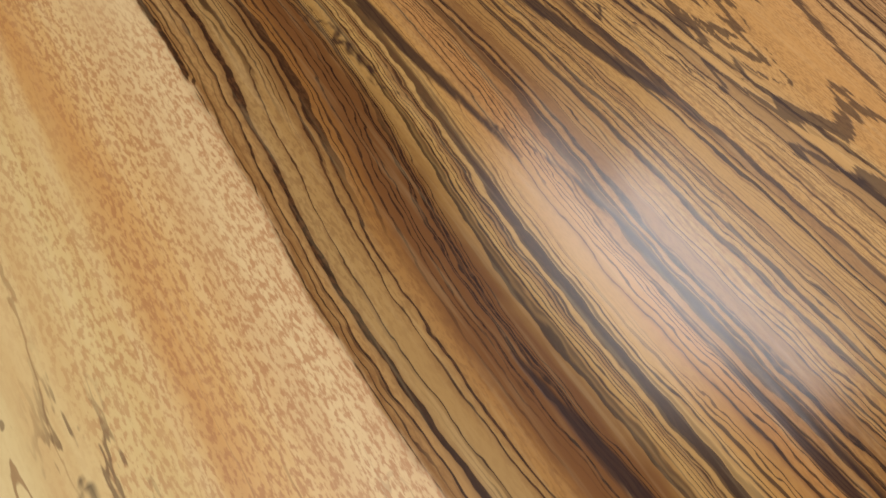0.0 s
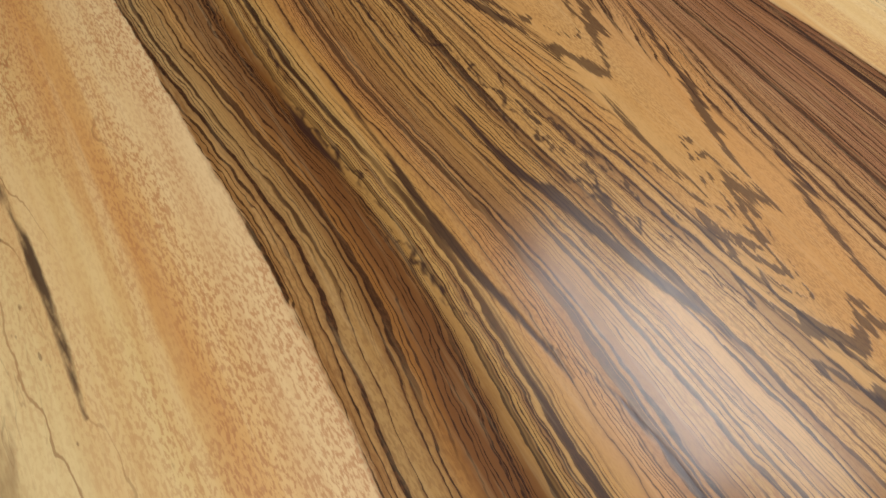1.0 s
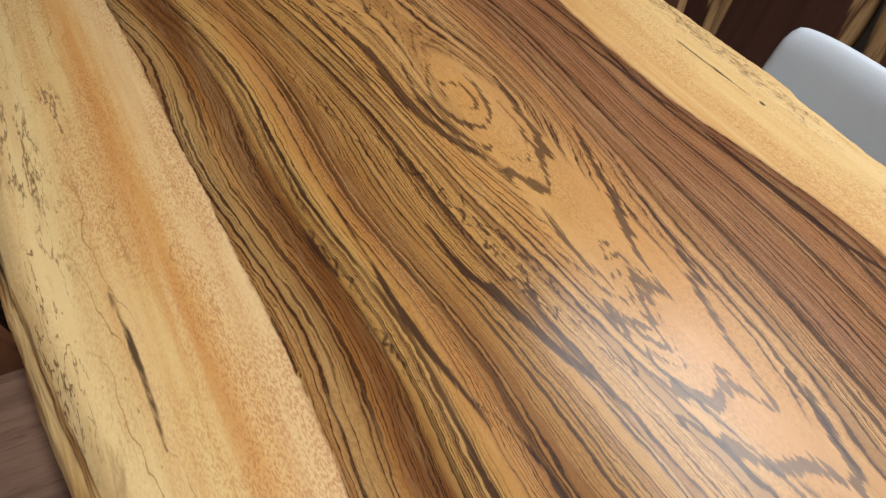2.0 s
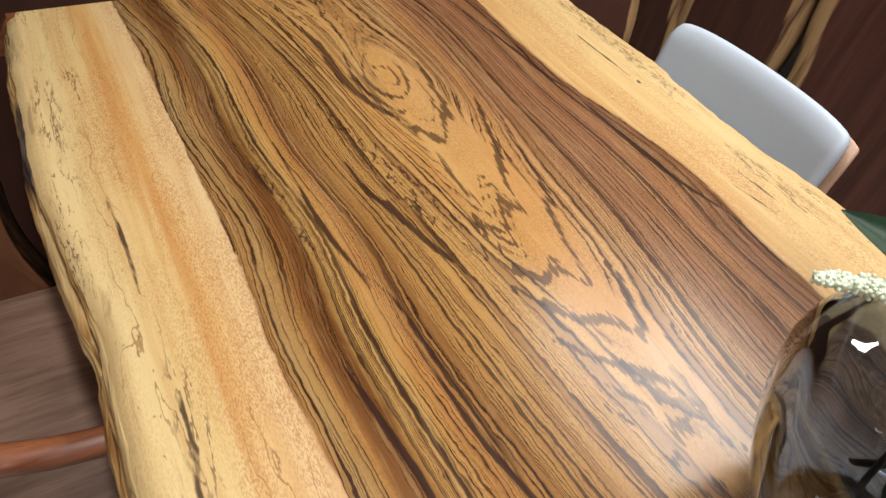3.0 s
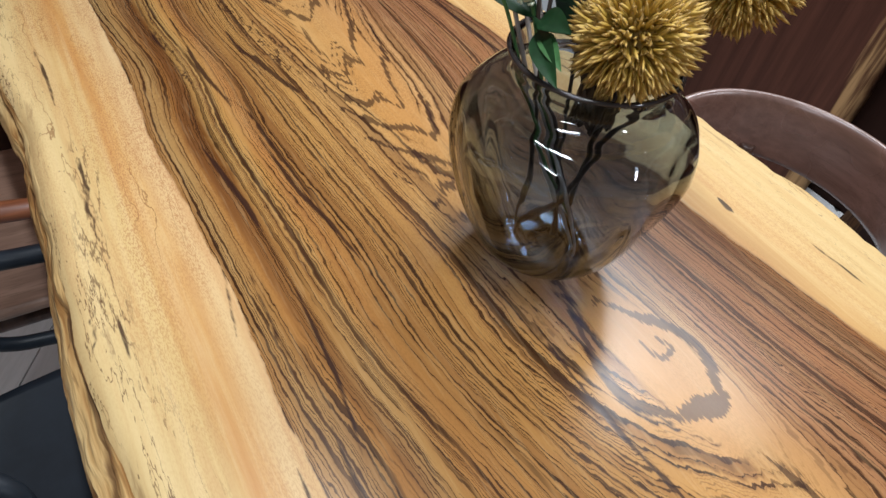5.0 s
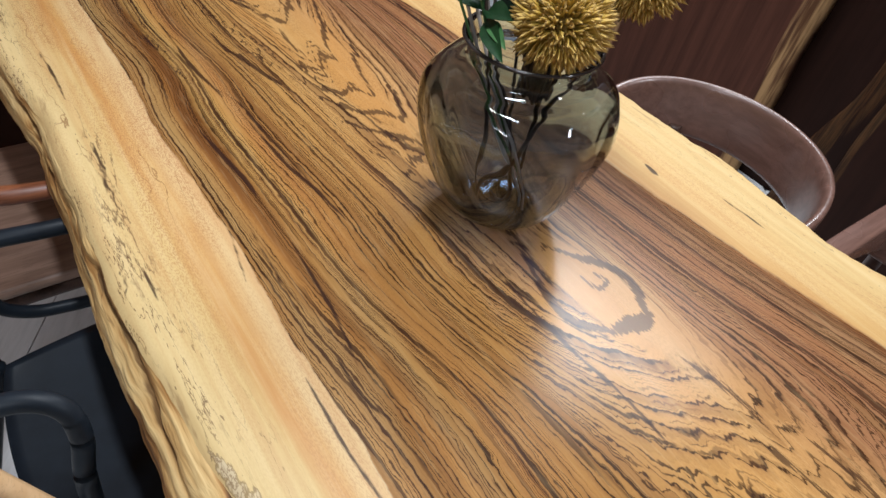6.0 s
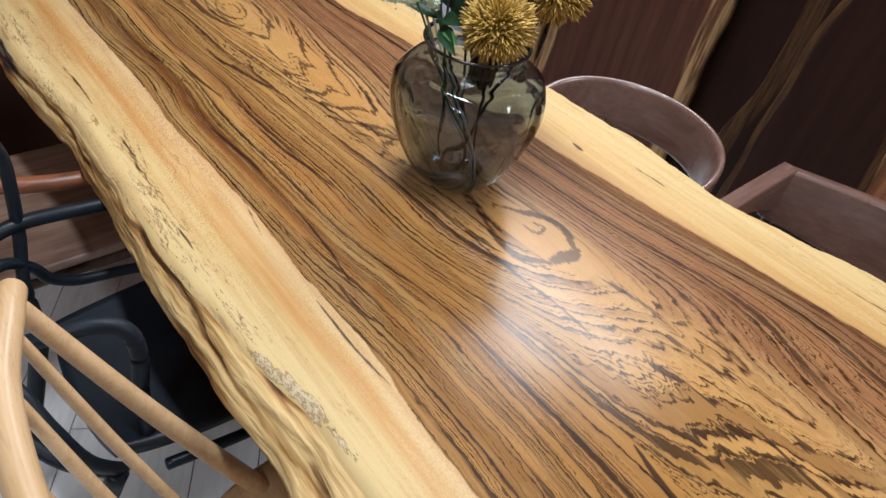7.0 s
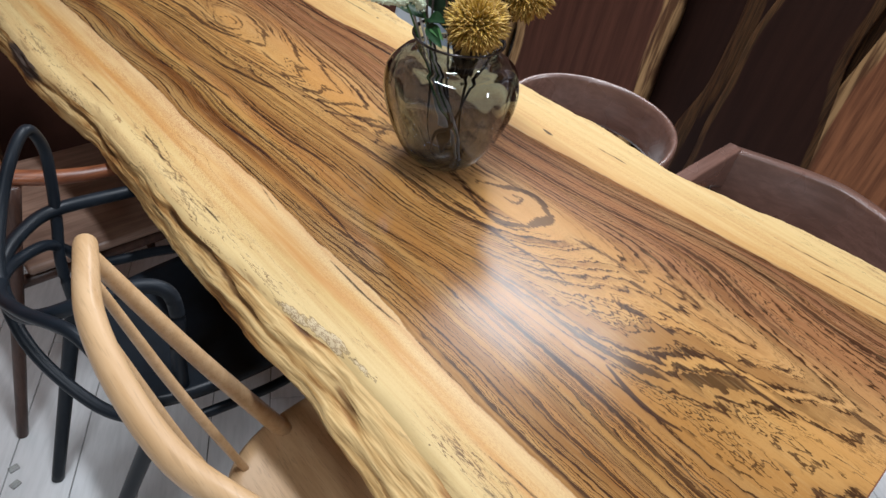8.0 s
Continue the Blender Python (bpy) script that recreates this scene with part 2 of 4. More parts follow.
    fleck_on = n.math("MULTIPLY", n.step(n.noise(n.coords((24, 4, 1)), 1.0, 2.0), 0.36, 0.58, 0.25, 1.0), n.math("MULTIPLY", n.step(edge, 0.03, 0.10, 0.35, 1.0), n.step(n.attr("far"), 0.0, 1.0, 0.45, 1.0)))
    col = n.mix(n.math("MULTIPLY", n.math("MULTIPLY", n.step(fleck, 0.44, 0.62), fleck_on), n.math("SUBTRACT", 0.72, n.math("MULTIPLY", heart, 0.34))), col, n.mix(heart, (0.36, 0.155, 0.055), (0.15, 0.060, 0.020)))
    silk = n.noise(n.coords((260, 14, 1)), 1.0, 2.0)
    col = n.mix(n.step(silk, 0.5, 0.75, 0.0, 0.22), col, n.mix(0.5, col, (0.7, 0.5, 0.24)))
    # marked streaks
    brush = n.math("SUBTRACT", n.noise(n.coords((330, 17, 1)), 1.0, 2.0, 0.5), 0.5)
    st = n.math("ADD", streak, n.math("MULTIPLY", jag, n.math("ADD", n.math("MULTIPLY", wild, 0.006), 0.006)))
    st = n.math("ADD", st, n.math("MULTIPLY", brush, n.math("ADD", n.math("MULTIPLY", wild, 0.019), 0.002)))
    st_on = n.step(st, 0.0012, -0.0016)
    col = n.mix(n.math("MULTIPLY", st_on, n.math("SUBTRACT", 0.9, n.math("MULTIPLY", wild, 0.16))), col, (0.03, 0.013, 0.009))
    # a greyish cracked crust and dark-veined patches along the upper edge
    crust = n.math("ADD", n.attr("crust"), n.math("MULTIPLY", n.math("SUBTRACT", n.noise(n.coords((46, 12, 1)), 1.0, 4.0, 0.65), 0.5), 1.1))
    crust_on = n.step(crust, 0.52, 0.60)
    crack_n = n.noise(n.coords((170, 70, 1)), 1.0, 3.0, 0.6)
    crust_col = n.mix(n.step(n.math("ABSOLUTE", n.math("SUBTRACT", crack_n, 0.5)), 0.05, 0.015), (0.56, 0.46, 0.30), (0.26, 0.18, 0.11))
    col = n.mix(n.math("MULTIPLY", crust_on, 0.8), col, crust_col)
    rim_l = n.step(n.math("ABSOLUTE", n.math("SUBTRACT", crust, 0.54)), 0.035, 0.008)
    col = n.mix(n.math("MULTIPLY", rim_l, 0.5), col, (0.085, 0.045, 0.025))
    vein = n.math("MULTIPLY", n.step(n.math("ABSOLUTE", n.math("SUBTRACT", n.noise(n.coords((70, 9, 3)), 1.0, 4.0, 0.66), 0.5)), 0.035, 0.008), n.step(n.attr("vein"), 0.25, 0.7))
    col = n.mix(n.math("MULTIPLY", vein, 0.7), col, (0.09, 0.042, 0.02))
    # spalting lines, stains and specks in the outer sapwood
    rot_n = n.noise(n.coords((62, 6.5, 1)), 1.0, 4.0, 0.62)
    rot_l = n.step(n.math("ABSOLUTE", n.math("SUBTRACT", rot_n, 0.52)), 0.012, 0.003)
    near = n.math("MULTIPLY", n.step(edge, 0.095, 0.02), n.step(n.noise(n.coords((10, 4, 1)), 1.0, 1.0), 0.46, 0.62))
    col = n.mix(n.math("MULTIPLY", n.math("MULTIPLY", rot_l, near), 0.85), col, (0.10, 0.045, 0.018))
    stain = n.math("MULTIPLY", n.step(n.noise(n.coords((60, 7, 5)), 1.0, 4.0, 0.65), 0.57, 0.70), n.step(edge, 0.075, 0.01))
    col = n.mix(n.math("MULTIPLY", stain, 0.55), col, (0.22, 0.12, 0.05))
    speck = n.step(n.noise(n.coords((190, 60, 1)), 1.0, 2.0), 0.70, 0.75)
    col = n.mix(n.math("MULTIPLY", n.math("MULTIPLY", speck, n.step(edge, 0.10, 0.02)), 0.75), col, (0.10, 0.05, 0.022))
    h = n.math("SUBTRACT", n.math("MULTIPLY", silk, 0.25), n.math("ADD", n.math("MULTIPLY", fleck, 0.3), n.math("MULTIPLY", st_on, 0.6)))
    n.bump(h, 0.10, 0.0006)
    return n.done(col, n.math("ADD", n.math("ADD", n.step(patch, 0.3, 0.7, 0.21, 0.27), n.math("MULTIPLY", sapline, 0.17)), n.step(edge, 0.05, 0.008, 0.0, 0.25)), 0.0, 0.27)


def live_slab_side():
    n = Nodes("peeled_live_edge")
    a = n.noise(n.coords((24, 2.4, 44)), 1.0, 3.0, 0.55)
    b = n.noise(n.coords((70, 7, 110)), 1.0, 3.0, 0.55)
    c = n.noise(n.coords((6, 3, 14)), 1.0, 2.0)
    col = n.ramp(n.math("ADD", n.math("MULTIPLY", a, 0.72), n.math("MULTIPLY", b, 0.28)), [
        (0.34, (0.10, 0.045, 0.016)), (0.41, (0.32, 0.16, 0.048)), (0.47, (0.54, 0.34, 0.13)), (0.58, (0.64, 0.46, 0.21)), (0.70, (0.50, 0.29, 0.095))])
    col = n.mix(n.step(c, 0.55, 0.75, 0, 0.45), col, (0.42, 0.21, 0.065))
    crack = n.step(n.math("ABSOLUTE", n.math("SUBTRACT", n.noise(n.coords((30, 3.4, 56)), 1.0, 3.0, 0.6), 0.5)), 0.016, 0.004)
    col = n.mix(n.math("MULTIPLY", crack, n.step(c, 0.46, 0.60, 0.05, 0.9)), col, (0.045, 0.022, 0.011))
    rift = n.step(n.math("ADD", n.attr("rift"), n.math("MULTIPLY", n.math("SUBTRACT", b, 0.5), 1.3)), 0.42, 0.75)
    col = n.mix(n.math("MULTIPLY", rift, 0.85), col, n.mix(n.step(a, 0.4, 0.6), (0.075, 0.034, 0.013), (0.20, 0.095, 0.032)))
    bark = n.step(n.math("ADD", n.attr("bark"), n.math("MULTIPLY", n.math("SUBTRACT", a, 0.5), 1.2)), 0.35, 0.65)
    col = n.mix(bark, col, n.mix(n.step(b, 0.4, 0.6), (0.11, 0.085, 0.07), (0.045, 0.034, 0.028)))
    n.bump(n.math("ADD", n.math("MULTIPLY", b, 0.5), n.math("MULTIPLY", a, 2.0)), 0.8, 0.010)
    return n.done(col, 0.62, 0.0, 0.3)


M_TOP = live_slab_top()
M_SIDE = live_slab_side()
M_WALNUT = wood("walnut", (0.26, 0.165, 0.12), (0.16, 0.095, 0.066), 0, 0.42)
M_WALNUT_RED = wood("reddish_walnut", (0.25, 0.088, 0.037), (0.15, 0.048, 0.021), 0, 0.34)
M_DARKLEG = wood("dark_walnut_leg", (0.075, 0.036, 0.024), (0.04, 0.018, 0.012), 2, 0.45)
M_OAK = wood("pale_oak", (0.60, 0.405, 0.225), (0.50, 0.315, 0.155), 1, 0.36, 0.5)
M_OAKSEAT = wood("pale_oak_seat", (0.59, 0.395, 0.215), (0.49, 0.31, 0.155), 1, 0.45, 0.7)
M_PINKWOOD = wood("waxed_brown_wood", (0.175, 0.096, 0.075), (0.12, 0.064, 0.048), 1, 0.26, 0.5, 0.75)
M_PINKWOOD_X = wood("waxed_brown_arm_wood", (0.175, 0.096, 0.075), (0.12, 0.064, 0.048), 0, 0.26, 0.5, 0.75)
M_BLACK = plain("black_plastic", (0.009, 0.013, 0.019), 0.42, spec=0.25, wear=0.2)
M_FABRIC = plain("pale_grey_leather", (0.47, 0.53, 0.60), 0.5, wear=0.04, size=260)
M_STEEL = plain("black_steel", (0.02, 0.02, 0.02), 0.45, 0.6)
M_WALL = plain("brown_grey_wall_paint", (0.34, 0.29, 0.25), 0.8, wear=0.03)
M_CEIL = plain("grey_ceiling", (0.13, 0.127, 0.124), 0.85, wear=0.03)
M_GRIT = plain("grey_joint", (0.20, 0.20, 0.20), 0.9)
M_LEAF = plain("dark_green_leaf", (0.010, 0.040, 0.012), 0.5, spec=0.3, wear=0.35, size=70)
M_LEAF_LIGHT = plain("mid_green_leaf", (0.06, 0.15, 0.05), 0.42, wear=0.3, size=70)
M_STEM = plain("dark_stem", (0.045, 0.030, 0.022), 0.6, wear=0.3)
M_STICK = plain("pinkish_white_stick", (0.55, 0.50, 0.46), 0.6, wear=0.1)
M_CORE = plain("mustard_core", (0.32, 0.19, 0.03), 0.8, wear=0.3)
M_TWIG = plain("dried_twig", (0.085, 0.045, 0.016), 0.75, wear=0.35)
M_WHITEFLOWER = plain("greenish_white_florets", (0.66, 0.72, 0.55), 0.7, wear=0.22, size=300)


def floor_plank_mat():
    n = Nodes("pale_grey_vinyl_plank")
    rnd = n.add("ShaderNodeObjectInfo").outputs["Random"]
    a = n.noise(n.coords((9, 60, 9)), 1.0, 4.0, 0.6)
    b = n.noise(n.coords((3, 3, 3)), 1.0, 3.0)
    col = n.mix(n.step(a, 0.35, 0.7), (0.84, 0.85, 0.86), (0.73, 0.745, 0.75))
    col = n.mix(n.math("MULTIPLY", rnd, 0.25), col, (0.58, 0.60, 0.61))
    col = n.mix(n.step(b, 0.55, 0.8, 0, 0.2), col, (0.5, 0.5, 0.49))
    n.bump(a, 0.08, 0.0008)
    return n.done(col, 0.34)


def dark_board_mat():
    n = Nodes("dark_reddish_slab")
    rnd = n.add("ShaderNodeObjectInfo").outputs["Random"]
    band = n.attr("rim")
    w = n.noise(n.coords((3, 30, 2)), 1.0, 4.0, 0.6)
    f = n.noise(n.coords((20, 240, 8)), 1.0, 3.0, 0.6)
    core = n.mix(n.step(w, 0.15, 0.95), (0.092, 0.037, 0.024), (0.034, 0.014, 0.010))
    core = n.mix(n.math("MULTIPLY", rnd, 0.6), core, (0.028, 0.015, 0.012))
    core = n.mix(n.attr("warm"), core, n.mix(n.step(w, 0.4, 0.65), (0.30, 0.125, 0.058), (0.15, 0.060, 0.030)))
    core = n.mix(n.math("MULTIPLY", n.step(f, 0.5, 0.65), 0.12), core, (0.022, 0.009, 0.006))
    # Dull slabs have shade put into the core colour, as the lamp hangs close.
    core = n.mix(n.math("MULTIPLY", n.attr("dull"), n.math("SUBTRACT", 0.75, n.math("MULTIPLY", n.attr("warm"), 0.75))), core, (0.006, 0.0035, 0.003))
    sap = n.mix(n.step(w, 0.45, 0.62), (0.33, 0.20, 0.092), (0.085, 0.04, 0.02))
    sap = n.mix(n.attr("dull"), sap, n.mix(n.step(f, 0.42, 0.58), (0.055, 0.024, 0.010), (0.016, 0.008, 0.005)))
    e = n.math("ADD", band, n.math("MULTIPLY", n.math("SUBTRACT", w, 0.5), 0.05))
    col = n.mix(n.step(e, 0.052, 0.040), core, sap)
    n.bump(f, 0.15, 0.001)
    return n.done(col, 0.55, 0.0, 0.08)


def smoke_glass():
    n = Nodes("smoke_grey_glass")
    n.bsdf.inputs["Transmission Weight"].default_value = 1.0
    n.bsdf.inputs["IOR"].default_value = 1.5
    n.bump(n.noise(n.coords((16, 16, 10)), 1.0, 1.0), 0.28, 0.010)
    return n.done((0.495, 0.565, 0.640), 0.0)


def bloom_mat():
    n = Nodes("mustard_petals")
    t = n.attr("tipness")
    a = n.noise(n.coords((90, 90, 90)), 1.0, 2.0)
    col = n.ramp(t, [(0.0, (0.32, 0.200, 0.020)), (0.5, (0.52, 0.345, 0.045)), (0.85, (0.60, 0.410, 0.10)), (1.0, (0.36, 0.215, 0.07))])
    col = n.mix(n.step(a, 0.4, 0.7, 0, 0.4), col, (0.30, 0.15, 0.02))
    return n.done(col, 0.6)


M_PLANK = floor_plank_mat()
M_BOARD = dark_board_mat()
M_GLASS = smoke_glass()
M_BLOOM = bloom_mat()
M_CLEAR = Nodes("clear_plastic_pad").done((0.85, 0.87, 0.86), 0.15)
M_CLEAR.node_tree.nodes["Principled BSDF"].inputs["Transmission Weight"].default_value = 0.85
M_TUBE = Nodes("tube_diffuser").done((0.9, 0.9, 0.88), 0.4)

# ---------- room ----------
tagged(to_object("floor", slab_box(-3.2, 2.7, -3.6, 2.3, -0.12, -0.006, 0), M_GRIT, smooth=False), "grey floor under pale grey vinyl planks", "floor", kind="structure")
tagged(to_object("wall_east", slab_box(2.6, 2.72, -3.6, 2.3, 0, CEIL, 0), M_WALL, smooth=False), "plain brown-grey wall behind the leaning wood slabs", "wall", kind="structure")
tagged(to_object("wall_west", slab_box(-3.32, -3.2, -3.6, 2.3, 0, CEIL, 0), M_WALL, smooth=False), "plain brown-grey showroom wall", "wall", kind="structure")
tagged(to_object("wall_north", slab_box(-3.2, 2.6, 2.3, 2.42, 0, CEIL, 0), M_WALL, smooth=False), "plain brown-grey wall behind standing wood slabs", "wall", kind="structure")
tagged(to_object("wall_south", slab_box(-3.2, 2.6, -3.72, -3.6, 0, CEIL, 0), M_WALL, smooth=False), "plain brown-grey showroom wall", "wall", kind="structure")
tagged(to_object("ceiling", slab_box(-3.32, 2.72, -3.72, 2.42, CEIL, CEIL + 0.1, 0), M_CEIL, smooth=False), "plain grey ceiling with tube lights", "ceiling", kind="structure")
for lx, ly, lw, ll, watts in LAMPS:
    t = thing("ceiling_light", "white tube light fitting fixed under the ceiling", "light", "tube lights on the ceiling")
    part("housing", slab_box(lx - lw / 2, lx + lw / 2, ly - ll / 2, ly + ll / 2, CEIL - 0.06, CEIL, 0.005), M_TUBE, t)

# ---------- live-edge table ----------
Z_TOP, THICK = 0.74, 0.068
Y0, Y1 = -0.697, 1.587
COLS, ROWS_N = 420, 700


def left_edge(y):
    base = np.interp(y, [-0.7, -0.3, -0.17, 0.0, 0.14, 0.4, 0.6, 0.82, 0.95, 1.1, 1.22, 1.43, 1.59],
                     [-0.035, -0.026, -0.016, -0.010, -0.035, -0.060, -0.055, -0.048, -0.067, -0.085, -0.087, -0.084, -0.078])
    return base + 0.0028 * waves(y, 3, 5, 1.6) + 0.0006 * waves(y, 13, 5, 9.0)


def right_edge(y):
    base = np.interp(y, [-0.7, -0.5, -0.3, -0.03, 0.25, 0.5, 0.8, 1.12, 1.35, 1.59],
                     [1.09, 1.075, 1.048, 0.985, 1.0, 0.985, 0.955, 0.963, 0.957, 0.95])
    return base + 0.004 * waves(y, 4, 6, 2.0) + 0.0012 * waves(y, 14, 5, 8.0)


def heart_left(y):
    return 0.104 + np.interp(y, [-0.7, -0.1, 0.0, 0.2, 0.45, 0.75, 1.0, 1.3, 1.59], [0, 0, 0.014, 0.012, 0.013, 0.0, 0.005, -0.003, -0.012]) + 0.003 * waves(y, 5, 6, 2.2)


def heart_right(y):
    return np.interp(y, [-0.7, -0.5, -0.2, 0.02, 0.3, 0.64, 0.8, 0.91, 1.1, 1.25, 1.59], [0.91, 0.885, 0.850, 0.815, 0.780, 0.775, 0.795, 0.783, 0.747, 0.745, 0.765])


def axis(y):
    return np.interp(y, [-0.7, -0.4, -0.2, 0.1, 0.3, 0.75, 1.2, 1.59], [0.62, 0.61, 0.57, 0.53, 0.505, 0.462, 0.466, 0.43])


def smooth_over(f, y):
    return sum(f(y + o) for o in (-0.05, -0.025, 0, 0.025, 0.05)) / 5


def teeth(x, y):
    """Saw-like feathering of the rings along the heart line."""
    table = np.random.RandomState(77).rand(400)
    wob = 0.9 * waves(y * 0.8, 51, 4, 1.0)
    t = 0
    for per, amp, off in ((92, 1.0, 40), (205, 0.45, 90)):
        q = x * per + wob + off
        i = np.floor(q).astype(int)
        t = t + amp * (table[i % 400] * (1 - (q - i)) + table[(i + 1) % 400] * (q - i))
    amt = np.clip(0.62 + 0.7 * waves(y, 52, 3, 1.6), 0.12, 1.0) * np.exp(-((x - smooth_over(axis, y)) / 0.12) ** 2)
    amt = amt * (1 - np.exp(-((y - 0.09) / 0.20) ** 2)) * (1 - 0.85 * np.exp(-((y - 1.20) / 0.15) ** 2))
    return 0.046 * amt * (t - 0.72)


def ring_field(x, y):
    """The growth rings: nested points along the heart line, with two eyes."""
    y = y + teeth(x, y)
    ax = smooth_over(axis, y)
    dx = x - ax
    # the flank lines keep to the run of the sapwood on either side
    dx = np.where(dx < 0, dx * 0.36 / (ax - smooth_over(heart_left, y)), dx * 0.31 / (smooth_over(heart_right, y) - ax))
    dx = dx + 0.008 * waves(y + 0.2 * x, 8, 3, 0.7) + 0.003 * waves(x * 2 + y * 0.5, 9, 3, 1.5)
    f = 4.0 * (dx * dx + 0.016 ** 2) ** 0.65 - 0.50 * (y - 0.3) * np.exp(-(dx / 0.20) ** 2)
    for ex, ey, sx, sy, h in ((0.465, 1.165, 0.075, 0.16, 0.25), (0.535, 0.105, 0.07, 0.12, 0.13), (0.60, -0.40, 0.05, 0.12, 0.05)):
        f = f - h * np.exp(-((x - ex) / sx) ** 2 - ((y - ey) / sy) ** 2)
    return f + 0.05 * waves(x * 1.4 - y * 0.25, 11, 3, 0.8) + 0.03 * waves(y * 0.9 + x, 12, 3, 1.0)


def streak_field(x, y, lines):
    """How far each place lies from the nearest marked streak, less the streak's half width."""
    best = np.full(x.shape, 0.05)
    rows = y[:, 0]
    y = y + 1.9 * teeth(x, y)
    for width, raw in lines:
        pts = [(p.x, p.y) for p in spline([(a, b, 0) for a, b in raw], 4)]
        lo, hi = min(p[1] for p in pts) - 0.10, max(p[1] for p in pts) + 0.10
        on = slice(int(np.searchsorted(rows, lo)), int(np.searchsorted(rows, hi)))
        xs, ys = x[on], y[on]
        n = len(pts) - 1
        for i in range(n):
            (ax, ay), (bx, by) = pts[i], pts[i + 1]
            t = np.clip(((xs - ax) * (bx - ax) + (ys - ay) * (by - ay)) / ((bx - ax) ** 2 + (by - ay) ** 2), 0, 1)
            d = np.hypot(xs - ax - t * (bx - ax), ys - ay - t * (by - ay))
            s = (i + t) / n
            best[on] = np.minimum(best[on], d - width * (0.25 + 0.75 * np.sin(np.clip(s, 0.02, 0.98) * math.pi)))
    return best


# the marked streaks of the heart: half width, then places along each
STREAKS = [
    (0.0022, [(0.222, 1.10), (0.223, 0.995)]), (0.0042, [(0.223, 1.00), (0.223, 0.938), (0.228, 0.870), (0.238, 0.79)]), (0.0020, [(0.236, 0.82), (0.256, 0.762), (0.263, 0.647), (0.272, 0.50)]),
    (0.0040, [(0.250, 0.700), (0.257, 0.569), (0.272, 0.486), (0.282, 0.400)]),
    (0.0056, [(0.302, 1.02), (0.306, 0.955), (0.320, 0.911), (0.331, 0.855), (0.346, 0.800), (0.357, 0.762)]),
    (0.0046, [(0.165, 0.705), (0.173, 0.640), (0.182, 0.560), (0.186, 0.50)]),
    (0.0030, [(0.178, 1.085), (0.180, 1.035), (0.186, 0.985)]),
    (0.0020, [(0.146, 0.441), (0.143, 0.335), (0.147, 0.27)]), (0.0026, [(0.188, 0.391), (0.180, 0.241), (0.166, 0.150)]),
    (0.0028, [(0.152, 0.20), (0.150, 0.113), (0.168, 0.061)]), (0.0024, [(0.104, 0.171), (0.101, 0.065), (0.108, -0.03)]),
]
# the upper eye: a small spiral, two rings, and the long dark line round them
STREAKS += [
    (0.0034, [(0.455, 1.215), (0.450, 1.190), (0.462, 1.178), (0.471, 1.195), (0.466, 1.230), (0.446, 1.240), (0.436, 1.205)]),
    (0.0042, [(0.452, 1.290), (0.427, 1.244), (0.421, 1.190), (0.437, 1.151), (0.470, 1.153), (0.488, 1.205), (0.482, 1.26)]),
    (0.0044, [(0.417, 1.300), (0.400, 1.216), (0.414, 1.142), (0.448, 1.096)]),
    (0.0078, [(0.357, 1.480), (0.384, 1.345), (0.382, 1.231), (0.396, 1.148), (0.424, 1.083)]),
    (0.0075, [(0.424, 1.083), (0.446, 1.045), (0.462, 1.012)]), (0.0064, [(0.462, 1.010), (0.486, 1.045), (0.510, 1.107), (0.526, 1.23)]),
    (0.0022, [(0.448, 1.10), (0.475, 1.066), (0.498, 1.115), (0.500, 1.18)]),
    (0.0030, [(0.330, 1.50), (0.348, 1.38), (0.352, 1.26)]), (0.0026, [(0.45, 1.55), (0.43, 1.45), (0.436, 1.36)]), (0.0026, [(0.50, 1.50), (0.515, 1.38), (0.540, 1.26)]),
]
# the tall pointed figure below it, with its feathered rows
STREAKS += [
    (0.0060, [(0.569, 1.110), (0.543, 1.014), (0.525, 0.944), (0.496, 0.875), (0.478, 0.829), (0.468, 0.782)]),
    (0.0034, [(0.585, 1.05), (0.560, 0.94), (0.540, 0.86), (0.515, 0.77)]),
    (0.0026, [(0.440, 1.005), (0.433, 0.953), (0.440, 0.905)]),
    (0.0042, [(0.420, 0.918), (0.436, 0.893), (0.455, 0.878), (0.488, 0.872), (0.497, 0.890)]),
    (0.0052, [(0.398, 0.905), (0.412, 0.870), (0.432, 0.855), (0.456, 0.850), (0.482, 0.858)]), (0.0030, [(0.396, 0.830), (0.420, 0.805), (0.448, 0.788), (0.470, 0.792)]),
    (0.0074, [(0.404, 0.860), (0.425, 0.838), (0.448, 0.822), (0.470, 0.815), (0.482, 0.835)]),
    (0.0088, [(0.384, 0.795), (0.410, 0.772), (0.432, 0.742), (0.455, 0.722), (0.480, 0.712)]),
    (0.0055, [(0.455, 0.722), (0.489, 0.690), (0.505, 0.730), (0.525, 0.80)]),
    (0.0070, [(0.394, 0.723), (0.423, 0.690), (0.442, 0.654), (0.480, 0.625), (0.502, 0.590)]),
    (0.0055, [(0.480, 0.650), (0.505, 0.600), (0.525, 0.640), (0.545, 0.70)]),
    (0.0062, [(0.401, 0.635), (0.430, 0.596), (0.457, 0.567), (0.484, 0.530), (0.500, 0.490)]),
    (0.0045, [(0.420, 0.560), (0.450, 0.510), (0.480, 0.460), (0.510, 0.43)]), (0.0024, [(0.400, 0.540), (0.430, 0.475), (0.460, 0.420)]),
]
